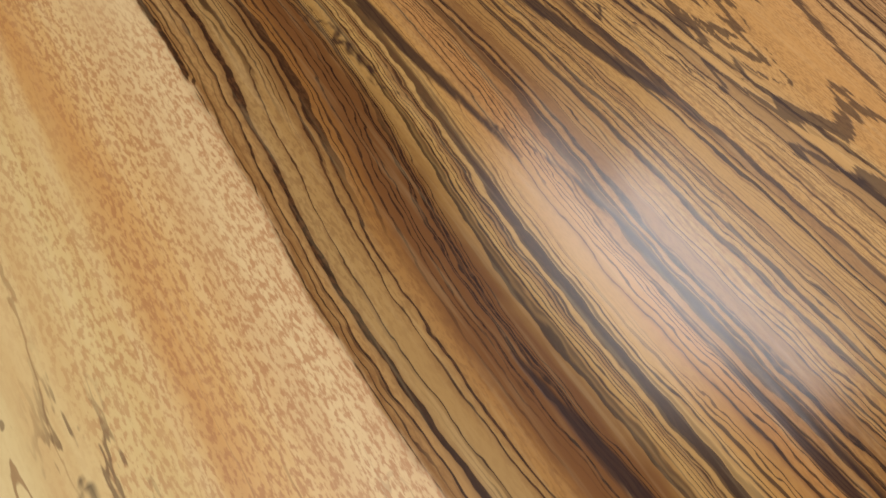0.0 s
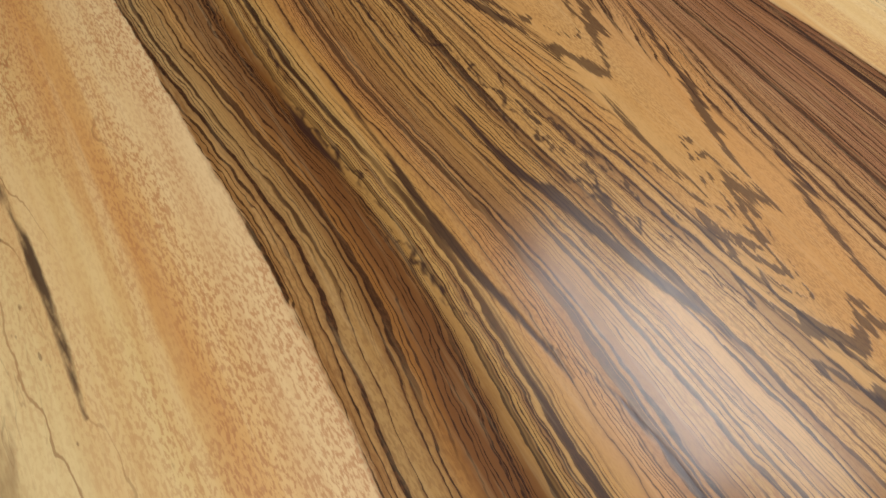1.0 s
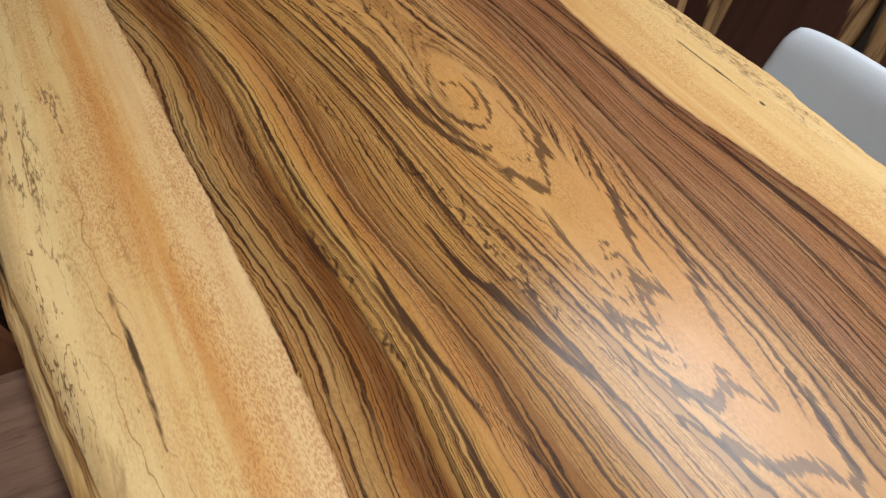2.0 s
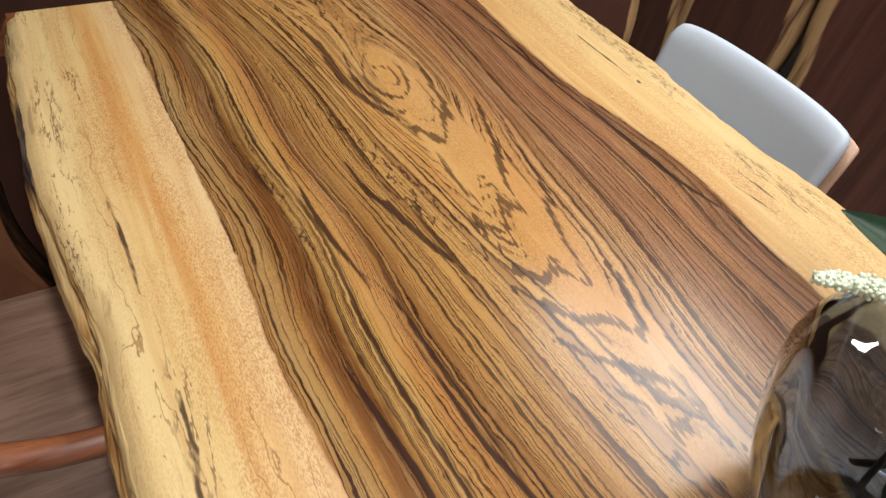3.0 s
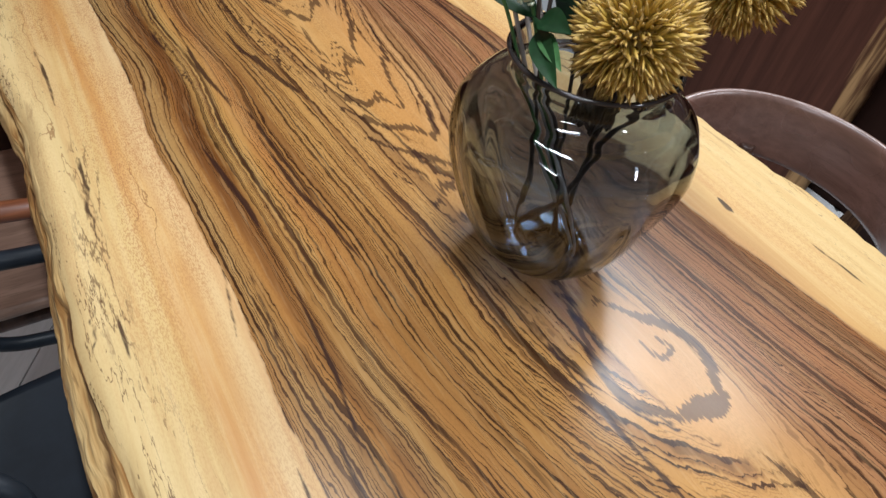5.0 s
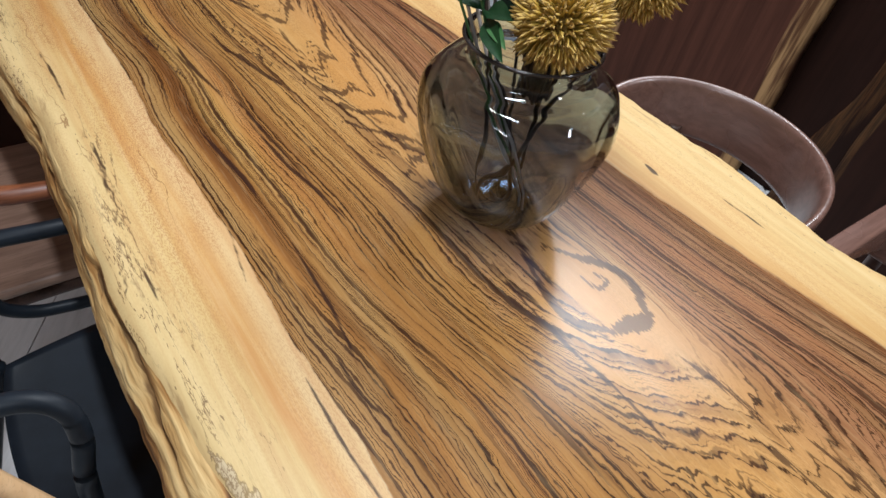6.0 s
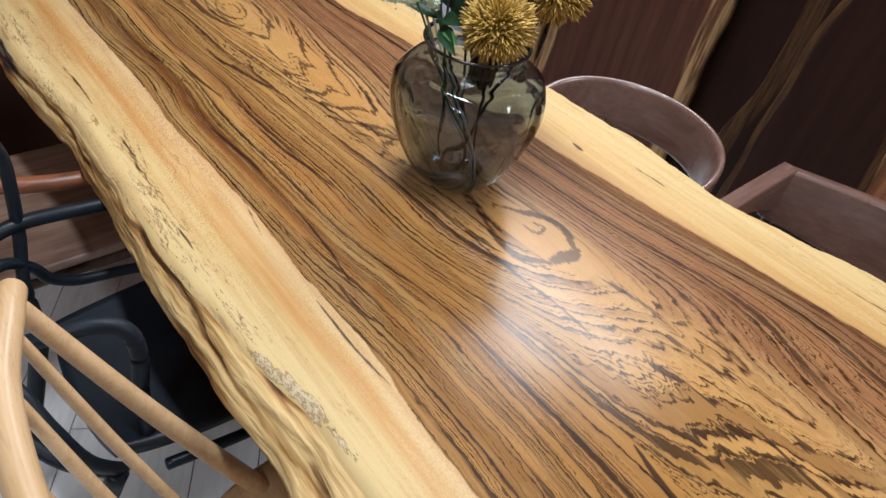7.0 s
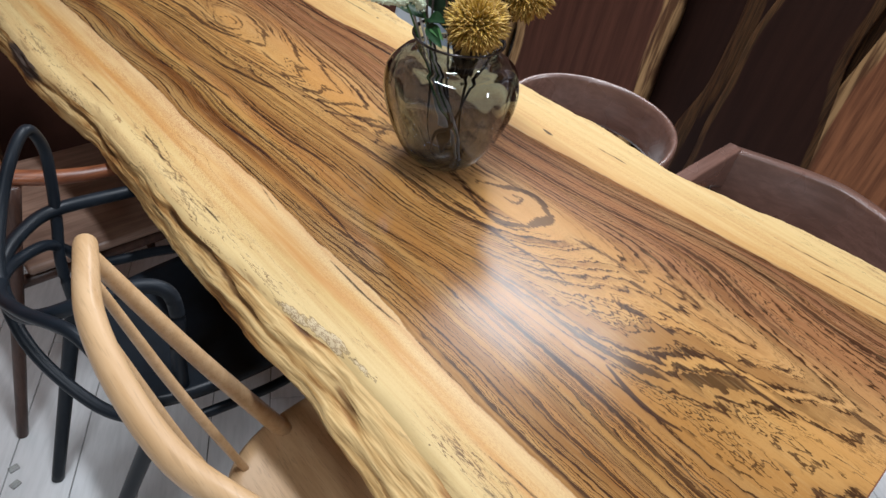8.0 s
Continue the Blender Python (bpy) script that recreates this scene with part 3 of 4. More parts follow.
# pale sapwood cracks, the lower eye and the flames by the near end
STREAKS += [
    (0.0022, [(-0.010, 1.055), (-0.005, 0.980), (-0.004, 0.885)]), (0.0022, [(0.004, 0.741), (0.000, 0.67), (-0.009, 0.608)]), (0.0022, [(-0.009, 0.430), (-0.010, 0.370)]),
    (0.0016, [(0.118, 0.453), (0.101, 0.347)]),
    (0.0078, [(0.500, 0.225), (0.468, 0.152), (0.462, 0.084), (0.500, 0.036), (0.545, 0.012)]),
    (0.0165, [(0.505, 0.036), (0.545, 0.026), (0.575, 0.030)]),
    (0.0085, [(0.555, 0.012), (0.584, 0.055), (0.597, 0.106), (0.566, 0.163), (0.520, 0.205)]),
    (0.0042, [(0.537, 0.131), (0.541, 0.103), (0.566, 0.109), (0.557, 0.131)]),
    (0.0034, [(0.432, 0.228), (0.426, 0.139), (0.430, 0.035), (0.441, -0.065), (0.436, -0.147)]),
    (0.0040, [(0.555, -0.04), (0.569, -0.097), (0.578, -0.165)]), (0.0060, [(0.545, -0.19), (0.563, -0.26), (0.585, -0.335)]), (0.0055, [(0.475, -0.22), (0.490, -0.282), (0.520, -0.345)]),
    (0.0042, [(0.595, -0.19), (0.618, -0.265), (0.598, -0.316)]),
]
STREAKS += [
    (0.0060, [(0.338, -0.30), (0.325, -0.350), (0.318, -0.400), (0.330, -0.455)]), (0.0050, [(0.842, 0.290), (0.838, 0.255)]), (0.0048, [(0.550, -0.40), (0.562, -0.46)]), (0.0050, [(0.585, -0.47), (0.603, -0.51)]),
    (0.0050, [(0.608, -0.60), (0.604, -0.66)]), (0.0045, [(0.520, -0.40), (0.510, -0.50), (0.516, -0.57)]),
    (0.0036, [(0.703, 1.373), (0.720, 1.231), (0.728, 1.127), (0.743, 1.064)]), (0.0048, [(0.743, 1.064), (0.745, 0.925), (0.756, 0.801), (0.778, 0.710)]), (0.0030, [(0.778, 0.72), (0.770, 0.60)]),
    (0.0020, [(0.876, 1.239), (0.881, 1.048)]), (0.0018, [(0.834, 0.763), (0.847, 0.680)]), (0.0040, [(0.884, 1.050), (0.884, 1.040)]), (0.0016, [(0.865, 0.80), (0.872, 0.70)]),
    (0.0018, [(0.90, 0.16), (0.905, 0.06)]), (0.0018, [(0.96, -0.30), (0.975, -0.45)]), (0.0022, [(0.93, -0.40), (0.955, -0.58)]), (0.0020, [(0.012, -0.33), (0.03, -0.50)]), (0.0018, [(0.05, -0.28), (0.07, -0.48)]),
]


# saw-toothed hairlines in the flank
zig = random.Random(12)


def zigzag(width, ax, ay, bx, by, count, reach):
    STREAKS.append((width, [(ax + (bx - ax) * i / count + zig.choice((-1, 1)) * zig.uniform(0.15, 1) * reach, ay + (by - ay) * i / count) for i in range(count + 1)]))


zigzag(0.0018, 0.179, 1.08, 0.199, 0.94, 20, 0.004)
zigzag(0.0016, 0.188, 0.935, 0.202, 0.855, 15, 0.006)
zigzag(0.0020, 0.000, 0.745, -0.003, 0.560, 12, 0.003)
zigzag(0.0016, -0.030, 0.47, -0.043, 0.39, 8, 0.003)
zigzag(0.0012, 0.003, 0.70, 0.004, 0.60, 7, 0.003)
zigzag(0.0010, 0.200, 1.26, 0.187, 1.08, 18, 0.003)
zigzag(0.0015, 0.262, 1.36, 0.300, 1.10, 24, 0.005)
zigzag(0.0017, 0.300, 1.22, 0.345, 1.03, 22, 0.006)
zigzag(0.0022, 0.338, 1.06, 0.372, 0.82, 26, 0.009)
zigzag(0.0022, 0.352, 1.04, 0.392, 0.84, 22, 0.009)
zigzag(0.0016, 0.325, 1.03, 0.352, 0.86, 18, 0.006)
# dark-veined places in the pale sapwood: x, y, half width, half length
VEINS = [(-0.012, 0.50, 0.022, 0.16), (0.006, 0.70, 0.018, 0.10), (-0.050, 1.28, 0.02, 0.12), (-0.01, 1.33, 0.015, 0.07),
         (0.93, 1.20, 0.02, 0.22), (0.90, 0.75, 0.02, 0.12), (0.03, -0.35, 0.02, 0.15)]


def build_table():
    t = thing("dining_table", "live-edge hardwood slab table with satin finish and striped grain", "table")
    y = np.linspace(Y0, Y1, ROWS_N)[:, None]
    s = np.linspace(0, 1, COLS)[None, :]
    xl, xr = left_edge(y), right_edge(y)
    x = xl + (xr - xl) * s
    yy = np.broadcast_to(y, x.shape)
    e = np.minimum(x - xl, xr - x)
    z = Z_TOP - 0.004 * np.clip(1 - (xr - x) / 0.010, 0, 1) ** 2 - 0.010 * np.clip(1 - (x - xl) / 0.022, 0, 1) ** 2
    top = grid_mesh("tabletop", np.stack([x, yy, z], -1).astype(np.float32), ROWS_N, COLS, M_TOP, t)
    hl, hr = smooth_over(heart_left, y), smooth_over(heart_right, y)
    band = np.where(x < hl, 0.105 + (x - hl) * (0.17 / (hl - xl)), np.where(x > hr, 0.76 + (x - hr) * (0.23 / (xr - hr)), 0.105 + (x - hl) * (0.655 / (hr - hl))))
    wild = np.exp(-((x - smooth_over(axis, y)) / 0.095) ** 2)
    off = x - smooth_over(axis, y) - 0.012
    slim = 0.034 + 0.030 * np.exp(-((yy - 0.86) / 0.16) ** 2) + 0.016 * np.exp(-((yy - 1.2) / 0.2) ** 2) + 0.024 * np.exp(-((yy - 0.08) / 0.13) ** 2)
    plain = np.exp(-(off / slim) ** 4) * (0.45 + 0.55 * np.clip(np.exp(-((yy - 0.92) / 0.36) ** 4) + np.exp(-((yy - 0.09) / 0.14) ** 4), 0, 1))
    flame = np.exp(-(off / 0.12) ** 2) * np.clip((-0.10 - yy) / 0.15, 0, 1) + 0.9 * np.exp(-((off - 0.01) / 0.07) ** 2) * np.exp(-((yy - 0.63) / 0.13) ** 4)
    far = np.clip((yy - 0.25) / 0.35, 0, 1)
    even = np.clip((0.66 - yy) / 0.25, 0, 1) * np.exp(-((x - 0.27) / 0.165) ** 4)
    crust = np.exp(-((yy - 0.03) / 0.19) ** 2 - ((x - xl - 0.010) / 0.018) ** 2) * 0.70
    vein = 0 * x
    for vx, vy, wx, wy in VEINS:
        vein = np.maximum(vein, np.exp(-((x - vx) / wx) ** 2 - ((yy - vy) / wy) ** 2))
    for key, val in (("plain", plain), ("even", even), ("far", far), ("flame", flame), ("crust", crust), ("vein", vein), ("ring", ring_field(x, yy)), ("band", band), ("streak", streak_field(x, yy, STREAKS)), ("edge", e), ("wild", wild)):
        a = top.data.attributes.new(key, "FLOAT", "POINT")
        a.data.foreach_set("value", np.ascontiguousarray(np.broadcast_to(val, x.shape), dtype=np.float32).reshape(-1))
    # the sloping live edges
    for name, sgn, flare in (("live_edge", -1, np.interp(y, [-0.7, -0.2, 0.0, 0.2, 0.42, 0.86, 1.1, 1.6], [0.085, 0.08, 0.062, 0.044, 0.028, 0.024, 0.018, 0.018])), ("live_edge", 1, 0.018)):
        k = np.linspace(0, 1, 16)[None, :]
        x0 = xl if sgn < 0 else xr
        lump = np.zeros((ROWS_N, 16))
        for i in range(ROWS_N):
            for j in range(16):
                p = Vector((y[i, 0] * 7.5 + sgn * 7, k[0, j] * 2.6, 0.3))
                lump[i, j] = noise.noise(p) + 0.7 * noise.noise(Vector((p.x * 1.5, p.y * 2.8, 2.0))) + 0.5 * noise.noise(Vector((p.x * 3.4, p.y * 5.5, 4.0)))
        fade = np.clip(k * 5, 0, 1)
        out = flare * (0.75 * k ** 0.8 + 0.25 * np.sin(k * 2.2)) * (1 + 0.05 * waves(y, 21, 5, 1.2)) + np.interp(y, [-0.7, 0.2, 0.5], [0.0048, 0.0044, 0.0026]) * lump * fade
        rift = np.exp(-((k - (0.33 + 0.16 * waves(y, 31, 4, 1.1))) / 0.11) ** 2) * np.clip(0.70 + 0.8 * waves(y, 32, 4, 1.4), 0, 1)
        out = out - 0.010 * rift * fade
        drop = 0.010 if sgn < 0 else 0.004
        zz = Z_TOP - drop - (THICK - drop) * k + 0.006 * lump * fade * (1 - k)
        sx = x0 + sgn * out
        co = np.stack([np.broadcast_to(sx, lump.shape), np.broadcast_to(y, lump.shape), np.broadcast_to(zz, lump.shape)], -1)
        under = co[:, -1:, :].copy()
        under[..., 0] -= sgn * 0.12
        co = np.concatenate([co, under], 1)
        side = grid_mesh(name, co.astype(np.float32), ROWS_N, 17, M_SIDE, top)
        side["label"] = "peeled wavy bark edge"
        rough_bark = np.exp(-((y - 1.24) / 0.13) ** 2) * (np.arange(17)[None, :] < 12) * (0.85 if sgn < 0 else 0.6) + 0.35 * np.exp(-((y + 0.42) / 0.12) ** 2) + 0 * co[..., 0]
        a = side.data.attributes.new("rift", "FLOAT", "POINT")
        a.data.foreach_set("value", np.concatenate([rift, 0 * y], 1).astype(np.float32).reshape(-1))
        a = side.data.attributes.new("bark", "FLOAT", "POINT")
        a.data.foreach_set("value", rough_bark.astype(np.float32).reshape(-1))
    for y_end in (Y0, Y1):
        bm = bmesh.new()
        ye = np.array([[y_end]])
        a, b = float(left_edge(ye)[0, 0]), float(right_edge(ye)[0, 0])
        d = 0.002 if y_end > 0 else -0.002
        vs = [bm.verts.new(q) for q in ((a - 0.045, y_end + d, Z_TOP - THICK), (b + 0.012, y_end + d, Z_TOP - THICK), (b, y_end + d, Z_TOP - 0.001), (a, y_end + d, Z_TOP - 0.001))]
        bm.faces.new(vs)
        bmesh.ops.extrude_face_region(bm, geom=bm.faces[:])
        for v in vs:
            v.co.y -= d * 8
        part("end_grain", bm, M_WALNUT_RED, top, "sawn end of the slab", smooth=False)
    part("underside", slab_box(0.02, 0.93, Y0 + 0.02, Y1 - 0.02, Z_TOP - THICK - 0.002, Z_TOP - THICK + 0.006, 0), M_WALNUT_RED, t, smooth=False)
    for yl in (-0.3, 1.2):
        part("leg_frame", slab_box(0.30, 0.36, yl - 0.03, yl + 0.03, 0, Z_TOP - THICK - 0.004), M_STEEL, t)
        part("leg_frame", slab_box(0.64, 0.70, yl - 0.03, yl + 0.03, 0, Z_TOP - THICK - 0.004), M_STEEL, t)
        part("foot_bar", slab_box(0.37, 0.63, yl - 0.03, yl + 0.03, 0, 0.05), M_STEEL, t)


build_table()


# ---------- glass vase and its bouquet ----------
VX, VY, VZ = 0.515, 0.323, Z_TOP + 0.001


def build_vase():
    t = thing("glass_vase", "smoke-grey glass vase with soft lobes standing on the table", "vase")
    prof = [(0.0, 0.0), (0.042, 0.0), (0.066, 0.006), (0.096, 0.034), (0.121, 0.080), (0.1375, 0.130), (0.146, 0.170), (0.1475, 0.196), (0.142, 0.223), (0.124, 0.243), (0.100, 0.251), (0.0885, 0.262), (0.0905, 0.277), (0.096, 0.290)]
    outer = [(p.x, p.z) for p in spline([(r, 0, z) for r, z in prof], 5)]
    th, inner = 0.0055, []
    for i, (r, z) in enumerate(outer):
        (r0, z0), (r1, z1) = outer[max(i - 1, 0)], outer[min(i + 1, len(outer) - 1)]
        d = math.hypot(r1 - r0, z1 - z0)
        inner.append((max(r - th * (z1 - z0) / d, 0.0), z + th * (r1 - r0) / d))
    loop = outer + [(outer[-1][0] - th / 2, outer[-1][1] + 0.0015)] + inner[::-1]
    n = 144
    co = np.zeros((len(loop), n, 3))
    for i, (r, z) in enumerate(loop):
        for j in range(n):
            a = 2 * math.pi * j / n
            w = max(0.0, min(1.0, (r - 0.06) / 0.08)) * max(0, 1 - abs(z - 0.14) / 0.16)
            soft = 1.0 if i < len(outer) else 0.25
            rr = 0.972 * max(r, 0.0004) * (1 + soft * w * (0.026 * math.cos(9 * (a + 1.6 * z) + 0.6) + 0.012 * math.cos(4 * a + 2)))
            co[i, j] = (VX + rr * math.cos(a), VY + rr * math.sin(a), VZ + z)
    ob = grid_mesh("body", co.astype(np.float32), len(loop), n, M_GLASS, t, closed=True)
    bm = bmesh.new()
    bm.from_mesh(ob.data)
    bmesh.ops.remove_doubles(bm, verts=bm.verts[:], dist=0.0006)
    bmesh.ops.recalc_face_normals(bm, faces=bm.faces[:])
    bm.to_mesh(ob.data)
    bm.free()
    bm = bmesh.new()
    sweep(bm, [(VX + 0.0945 * math.cos(a), VY + 0.0945 * math.sin(a), VZ + 0.2925) for a in np.linspace(0, 2 * math.pi, 49)], 0.0028, 8, n=0, caps=False)
    part("rim", bm, plain("dark_glass_rim", (0.035, 0.030, 0.030), 0.08), ob, "dark rounded glass lip")


build_vase()


def build_pompom(c, radius, base, seed):
    t = thing("yellow_flower", "mustard-yellow spiky pompom flower on a dark stem in the vase", "flower", "pompom flowers in the vase")
    rnd = random.Random(seed)
    verts, faces, tip = [], [], []
    c = Vector(c)
    N = 1500
    for i in range(N):
        zc = 1 - 2 * (i + 0.5) / N
        a = i * 2.399963 + rnd.uniform(-0.15, 0.15)
        d = Vector((math.sqrt(1 - zc * zc) * math.cos(a), math.sqrt(1 - zc * zc) * math.sin(a), zc))
        d = (d + Vector((rnd.uniform(-.42, .42), rnd.uniform(-.42, .42), rnd.uniform(-.42, .42)))).normalized()
        ln = radius * rnd.uniform(0.78, 1.14)
        u = d.orthogonal().normalized()
        v = d.cross(u)
        bend = (u * rnd.uniform(-1, 1) + v * rnd.uniform(-1, 1)) * radius * 0.36
        w = radius * rnd.uniform(0.034, 0.050)
        st = len(verts)
        for f, ww in ((0.45, w * 0.8), (0.76, w), (0.93, w * 0.7)):
            for k in range(3):
                q = 2.0944 * k
                verts.append(c + d * ln * f + bend * f * f + (u * math.cos(q) + v * math.sin(q)) * ww)
                tip.append((f - 0.45) / 0.55)
        verts.append(c + d * ln + bend)
        tip.append(1.0)
        for lv in (0, 3):
            for k in range(3):
                faces.append((st + lv + k, st + lv + (k + 1) % 3, st + lv + 3 + (k + 1) % 3, st + lv + 3 + k))
        for k in range(3):
            faces.append((st + 6 + k, st + 6 + (k + 1) % 3, st + 9))
    me = bpy.data.meshes.new("bloom")
    me.from_pydata(verts, [], faces)
    me.polygons.foreach_set("use_smooth", [True] * len(me.polygons))
    at = me.attributes.new("tipness", "FLOAT", "POINT")
    at.data.foreach_set("value", tip)
    me.materials.append(M_BLOOM)
    bloom = new("bloom", me)
    bloom.parent = t
    bm = bmesh.new()
    bmesh.ops.create_icosphere(bm, subdivisions=2, radius=radius * 0.60, matrix=Matrix.Translation(c))
    part("core", bm, M_CORE, bloom)
    b = Vector(base)
    rod("stem", [b, b.lerp(c, 0.5) + Vector((0.004, -0.004, 0)), c], 0.0038, M_STEM, t)


build_pompom((0.503, 0.270, 1.084), 0.060, (0.575, 0.36, 0.765), 1)
build_pompom((0.640, 0.280, 1.130), 0.063, (0.49, 0.33, 0.765), 2)


def leaf(bm, base, tip, width, up=(0, 0, 1), curl=0.15):
    """A pointed, slightly folded leaf blade with a little thickness."""
    b, e = Vector(base), Vector(tip)
    d = e - b
    side = d.cross(Vector(up)).normalized()
    nrm = side.cross(d).normalized()
    n = 9
    for face in (1, -1):
        rows = []
        for i in range(n + 1):
            t = i / n
            w = width * (math.sin(math.pi * t ** 0.8) ** 0.85 if 0 < t < 1 else 0.02)
            c = b + d * t + nrm * (math.sin(t * math.pi) * d.length * curl * 0.5 - face * -0.0005)
            rows.append([bm.verts.new(c + side * w * s + nrm * abs(s) * w * 0.35) for s in (-1, -0.5, 0, 0.5, 1)])
        for p, q in zip(rows, rows[1:]):
            for k in range(4):
                bm.faces.new((p[k], p[k + 1], q[k + 1], q[k]) if face > 0 else (p[k], q[k], q[k + 1], p[k + 1]))
    return bm


def build_sprig(label, stem, leaves, mat):
    t = thing("leafy_sprig", label, "foliage", "leafy sprigs in the vase")
    rod("stem", stem, 0.0024, M_STEM, t, sides=7)
    for base, tip, w, *u in leaves:
        part("leaf", leaf(bmesh.new(), base, tip, w, *(u or [(0, 0, 1)])), mat, t)


build_sprig("dark green leafy sprig drooping over the vase rim", [(0.54, 0.31, 0.77), (0.49, 0.345, 0.97), (0.457, 0.360, 1.062), (0.462, 0.375, 1.12)], [
    ((0.457, 0.360, 1.066), (0.425, 0.470, 1.080), 0.017, (-0.55, -0.1, 0.83)),
    ((0.452, 0.352, 1.070), (0.437, 0.290, 1.088), 0.014, (-0.6, -0.4, 0.7)),
    ((0.447, 0.345, 1.062), (0.405, 0.258, 1.056), 0.0125, (-0.75, -0.1, 0.65)),
    ((0.455, 0.350, 1.066), (0.425, 0.322, 1.078), 0.010, (-0.3, -0.3, 0.9)),
], M_LEAF)
build_sprig("mid-green leaf turned to the light above the vase", [(0.51, 0.34, 0.77), (0.475, 0.36, 1.0), (0.50, 0.40, 1.14)], [
    ((0.448, 0.340, 1.060), (0.415, 0.268, 1.066), 0.009, (-0.6, -0.3, 0.7)),
    ((0.50, 0.40, 1.14), (0.45, 0.36, 1.19), 0.035, (-0.4, -0.4, 0.8)),
], M_LEAF_LIGHT)
build_sprig("tall dark green sprig with broad leaves behind the flowers", [(0.51, 0.31, 0.77), (0.53, 0.37, 1.03), (0.58, 0.45, 1.25)], [
    ((0.54, 0.39, 1.09), (0.62, 0.42, 1.22), 0.045, (-0.6, -0.6, 0.4)),
    ((0.53, 0.37, 1.05), (0.58, 0.43, 1.17), 0.042, (-0.7, -0.5, 0.3)),
    ((0.545, 0.40, 1.11), (0.50, 0.42, 1.22), 0.045, (-0.6, -0.6, 0.4)),
    ((0.55, 0.41, 1.13), (0.64, 0.52, 1.20), 0.045, (-0.6, -0.6, 0.5)),
    ((0.56, 0.42, 1.17), (0.60, 0.36, 1.29), 0.045, (-0.7, -0.5, 0.3)),
    ((0.57, 0.44, 1.22), (0.52, 0.47, 1.31), 0.040, (-0.7, -0.5, 0.3)),
    ((0.53, 0.38, 1.06), (0.51, 0.46, 1.14), 0.030, (-0.7, -0.5, 0.3)),
    ((0.55, 0.40, 1.10), (0.66, 0.46, 1.14), 0.042, (-0.6, -0.6, 0.5)),
    ((0.53, 0.37, 1.02), (0.61, 0.46, 1.07), 0.036, (-0.6, -0.6, 0.5)),
    ((0.56, 0.42, 1.16), (0.70, 0.43, 1.19), 0.044, (-0.6, -0.6, 0.5)),
    ((0.57, 0.43, 1.18), (0.69, 0.52, 1.26), 0.046, (-0.6, -0.6, 0.5)),
    ((0.55, 0.40, 1.08), (0.69, 0.42, 1.08), 0.040, (-0.6, -0.6, 0.5)),
], M_LEAF)


def build_white_spike(base, mid, tip, foot, seed, width):
    t = thing("white_flower_spike", "greenish-white flower spike leaning out over the vase rim", "flower", "white flower spikes in the vase")
    rnd = random.Random(seed)
    line = spline([base, mid, tip], 20)
    bm = bmesh.new()
    for i in range(1000):
        s = rnd.random() ** 0.9
        p = line[int(s * (len(line) - 1))]
        w = width * 1.35 * (1 - 0.62 * s)
        d = Vector((rnd.gauss(0, 1), rnd.gauss(0, 1), rnd.gauss(0, 1))).normalized()
        bmesh.ops.create_icosphere(bm, subdivisions=1, radius=rnd.uniform(0.0013, 0.0023) * (1 - 0.35 * s), matrix=Matrix.Translation(p + d * w * rnd.uniform(0.4, 1)))
    sweep(bm, [base, mid, tip], lambda q: width * 0.95 * (1 - 0.6 * q), 10)
    part("bloom", bm, M_WHITEFLOWER, t)
    rod("stem", [foot, Vector(foot).lerp(Vector(base), 0.6), base, mid, tip], 0.0022, M_LEAF_LIGHT, t, sides=6)


build_white_spike((0.412, 0.382, 1.098), (0.362, 0.398, 1.104), (0.305, 0.419, 1.119), (0.54, 0.31, 0.77), 5, 0.0085)
build_white_spike((0.444, 0.368, 1.091), (0.405, 0.368, 1.126), (0.366, 0.369, 1.160), (0.55, 0.33, 0.77), 6, 0.0105)

for a, b in (((0.53, 0.30, 0.752), (0.425, 0.432, 1.17)), ((0.545, 0.31, 0.752), (0.444, 0.437, 1.17)), ((0.53, 0.285, 0.752), (0.465, 0.432, 1.175))):
    t = thing("straight_stick", "thin pinkish-white straight stick standing in the vase", "stick", "sticks in the vase")
    b = Vector(a).lerp(Vector(b), 1.14)
    rod("stick", [a, Vector(a).lerp(b, 0.5), b], 0.0027, M_STICK, t, sides=8, n=2)

twigs = thing("dried_twigs", "bundle of brown dried twigs standing in the vase", "dried flowers")
rnd = random.Random(7)
for i in range(60):
    e = Vector((0.60 + rnd.uniform(-0.075, 0.075), 0.36 + rnd.uniform(-0.07, 0.07), 1.20 + rnd.uniform(-0.03, 0.05)))
    f = Vector((0.525 + rnd.uniform(-0.02, 0.02), 0.31 + rnd.uniform(-0.02, 0.02), 0.95))
    rod("twig", [f, f.lerp(e, 0.5) + Vector((rnd.uniform(-.022, .022), rnd.uniform(-.022, .022), 0)), e], 0.0022, M_TWIG, twigs, sides=5, n=3)


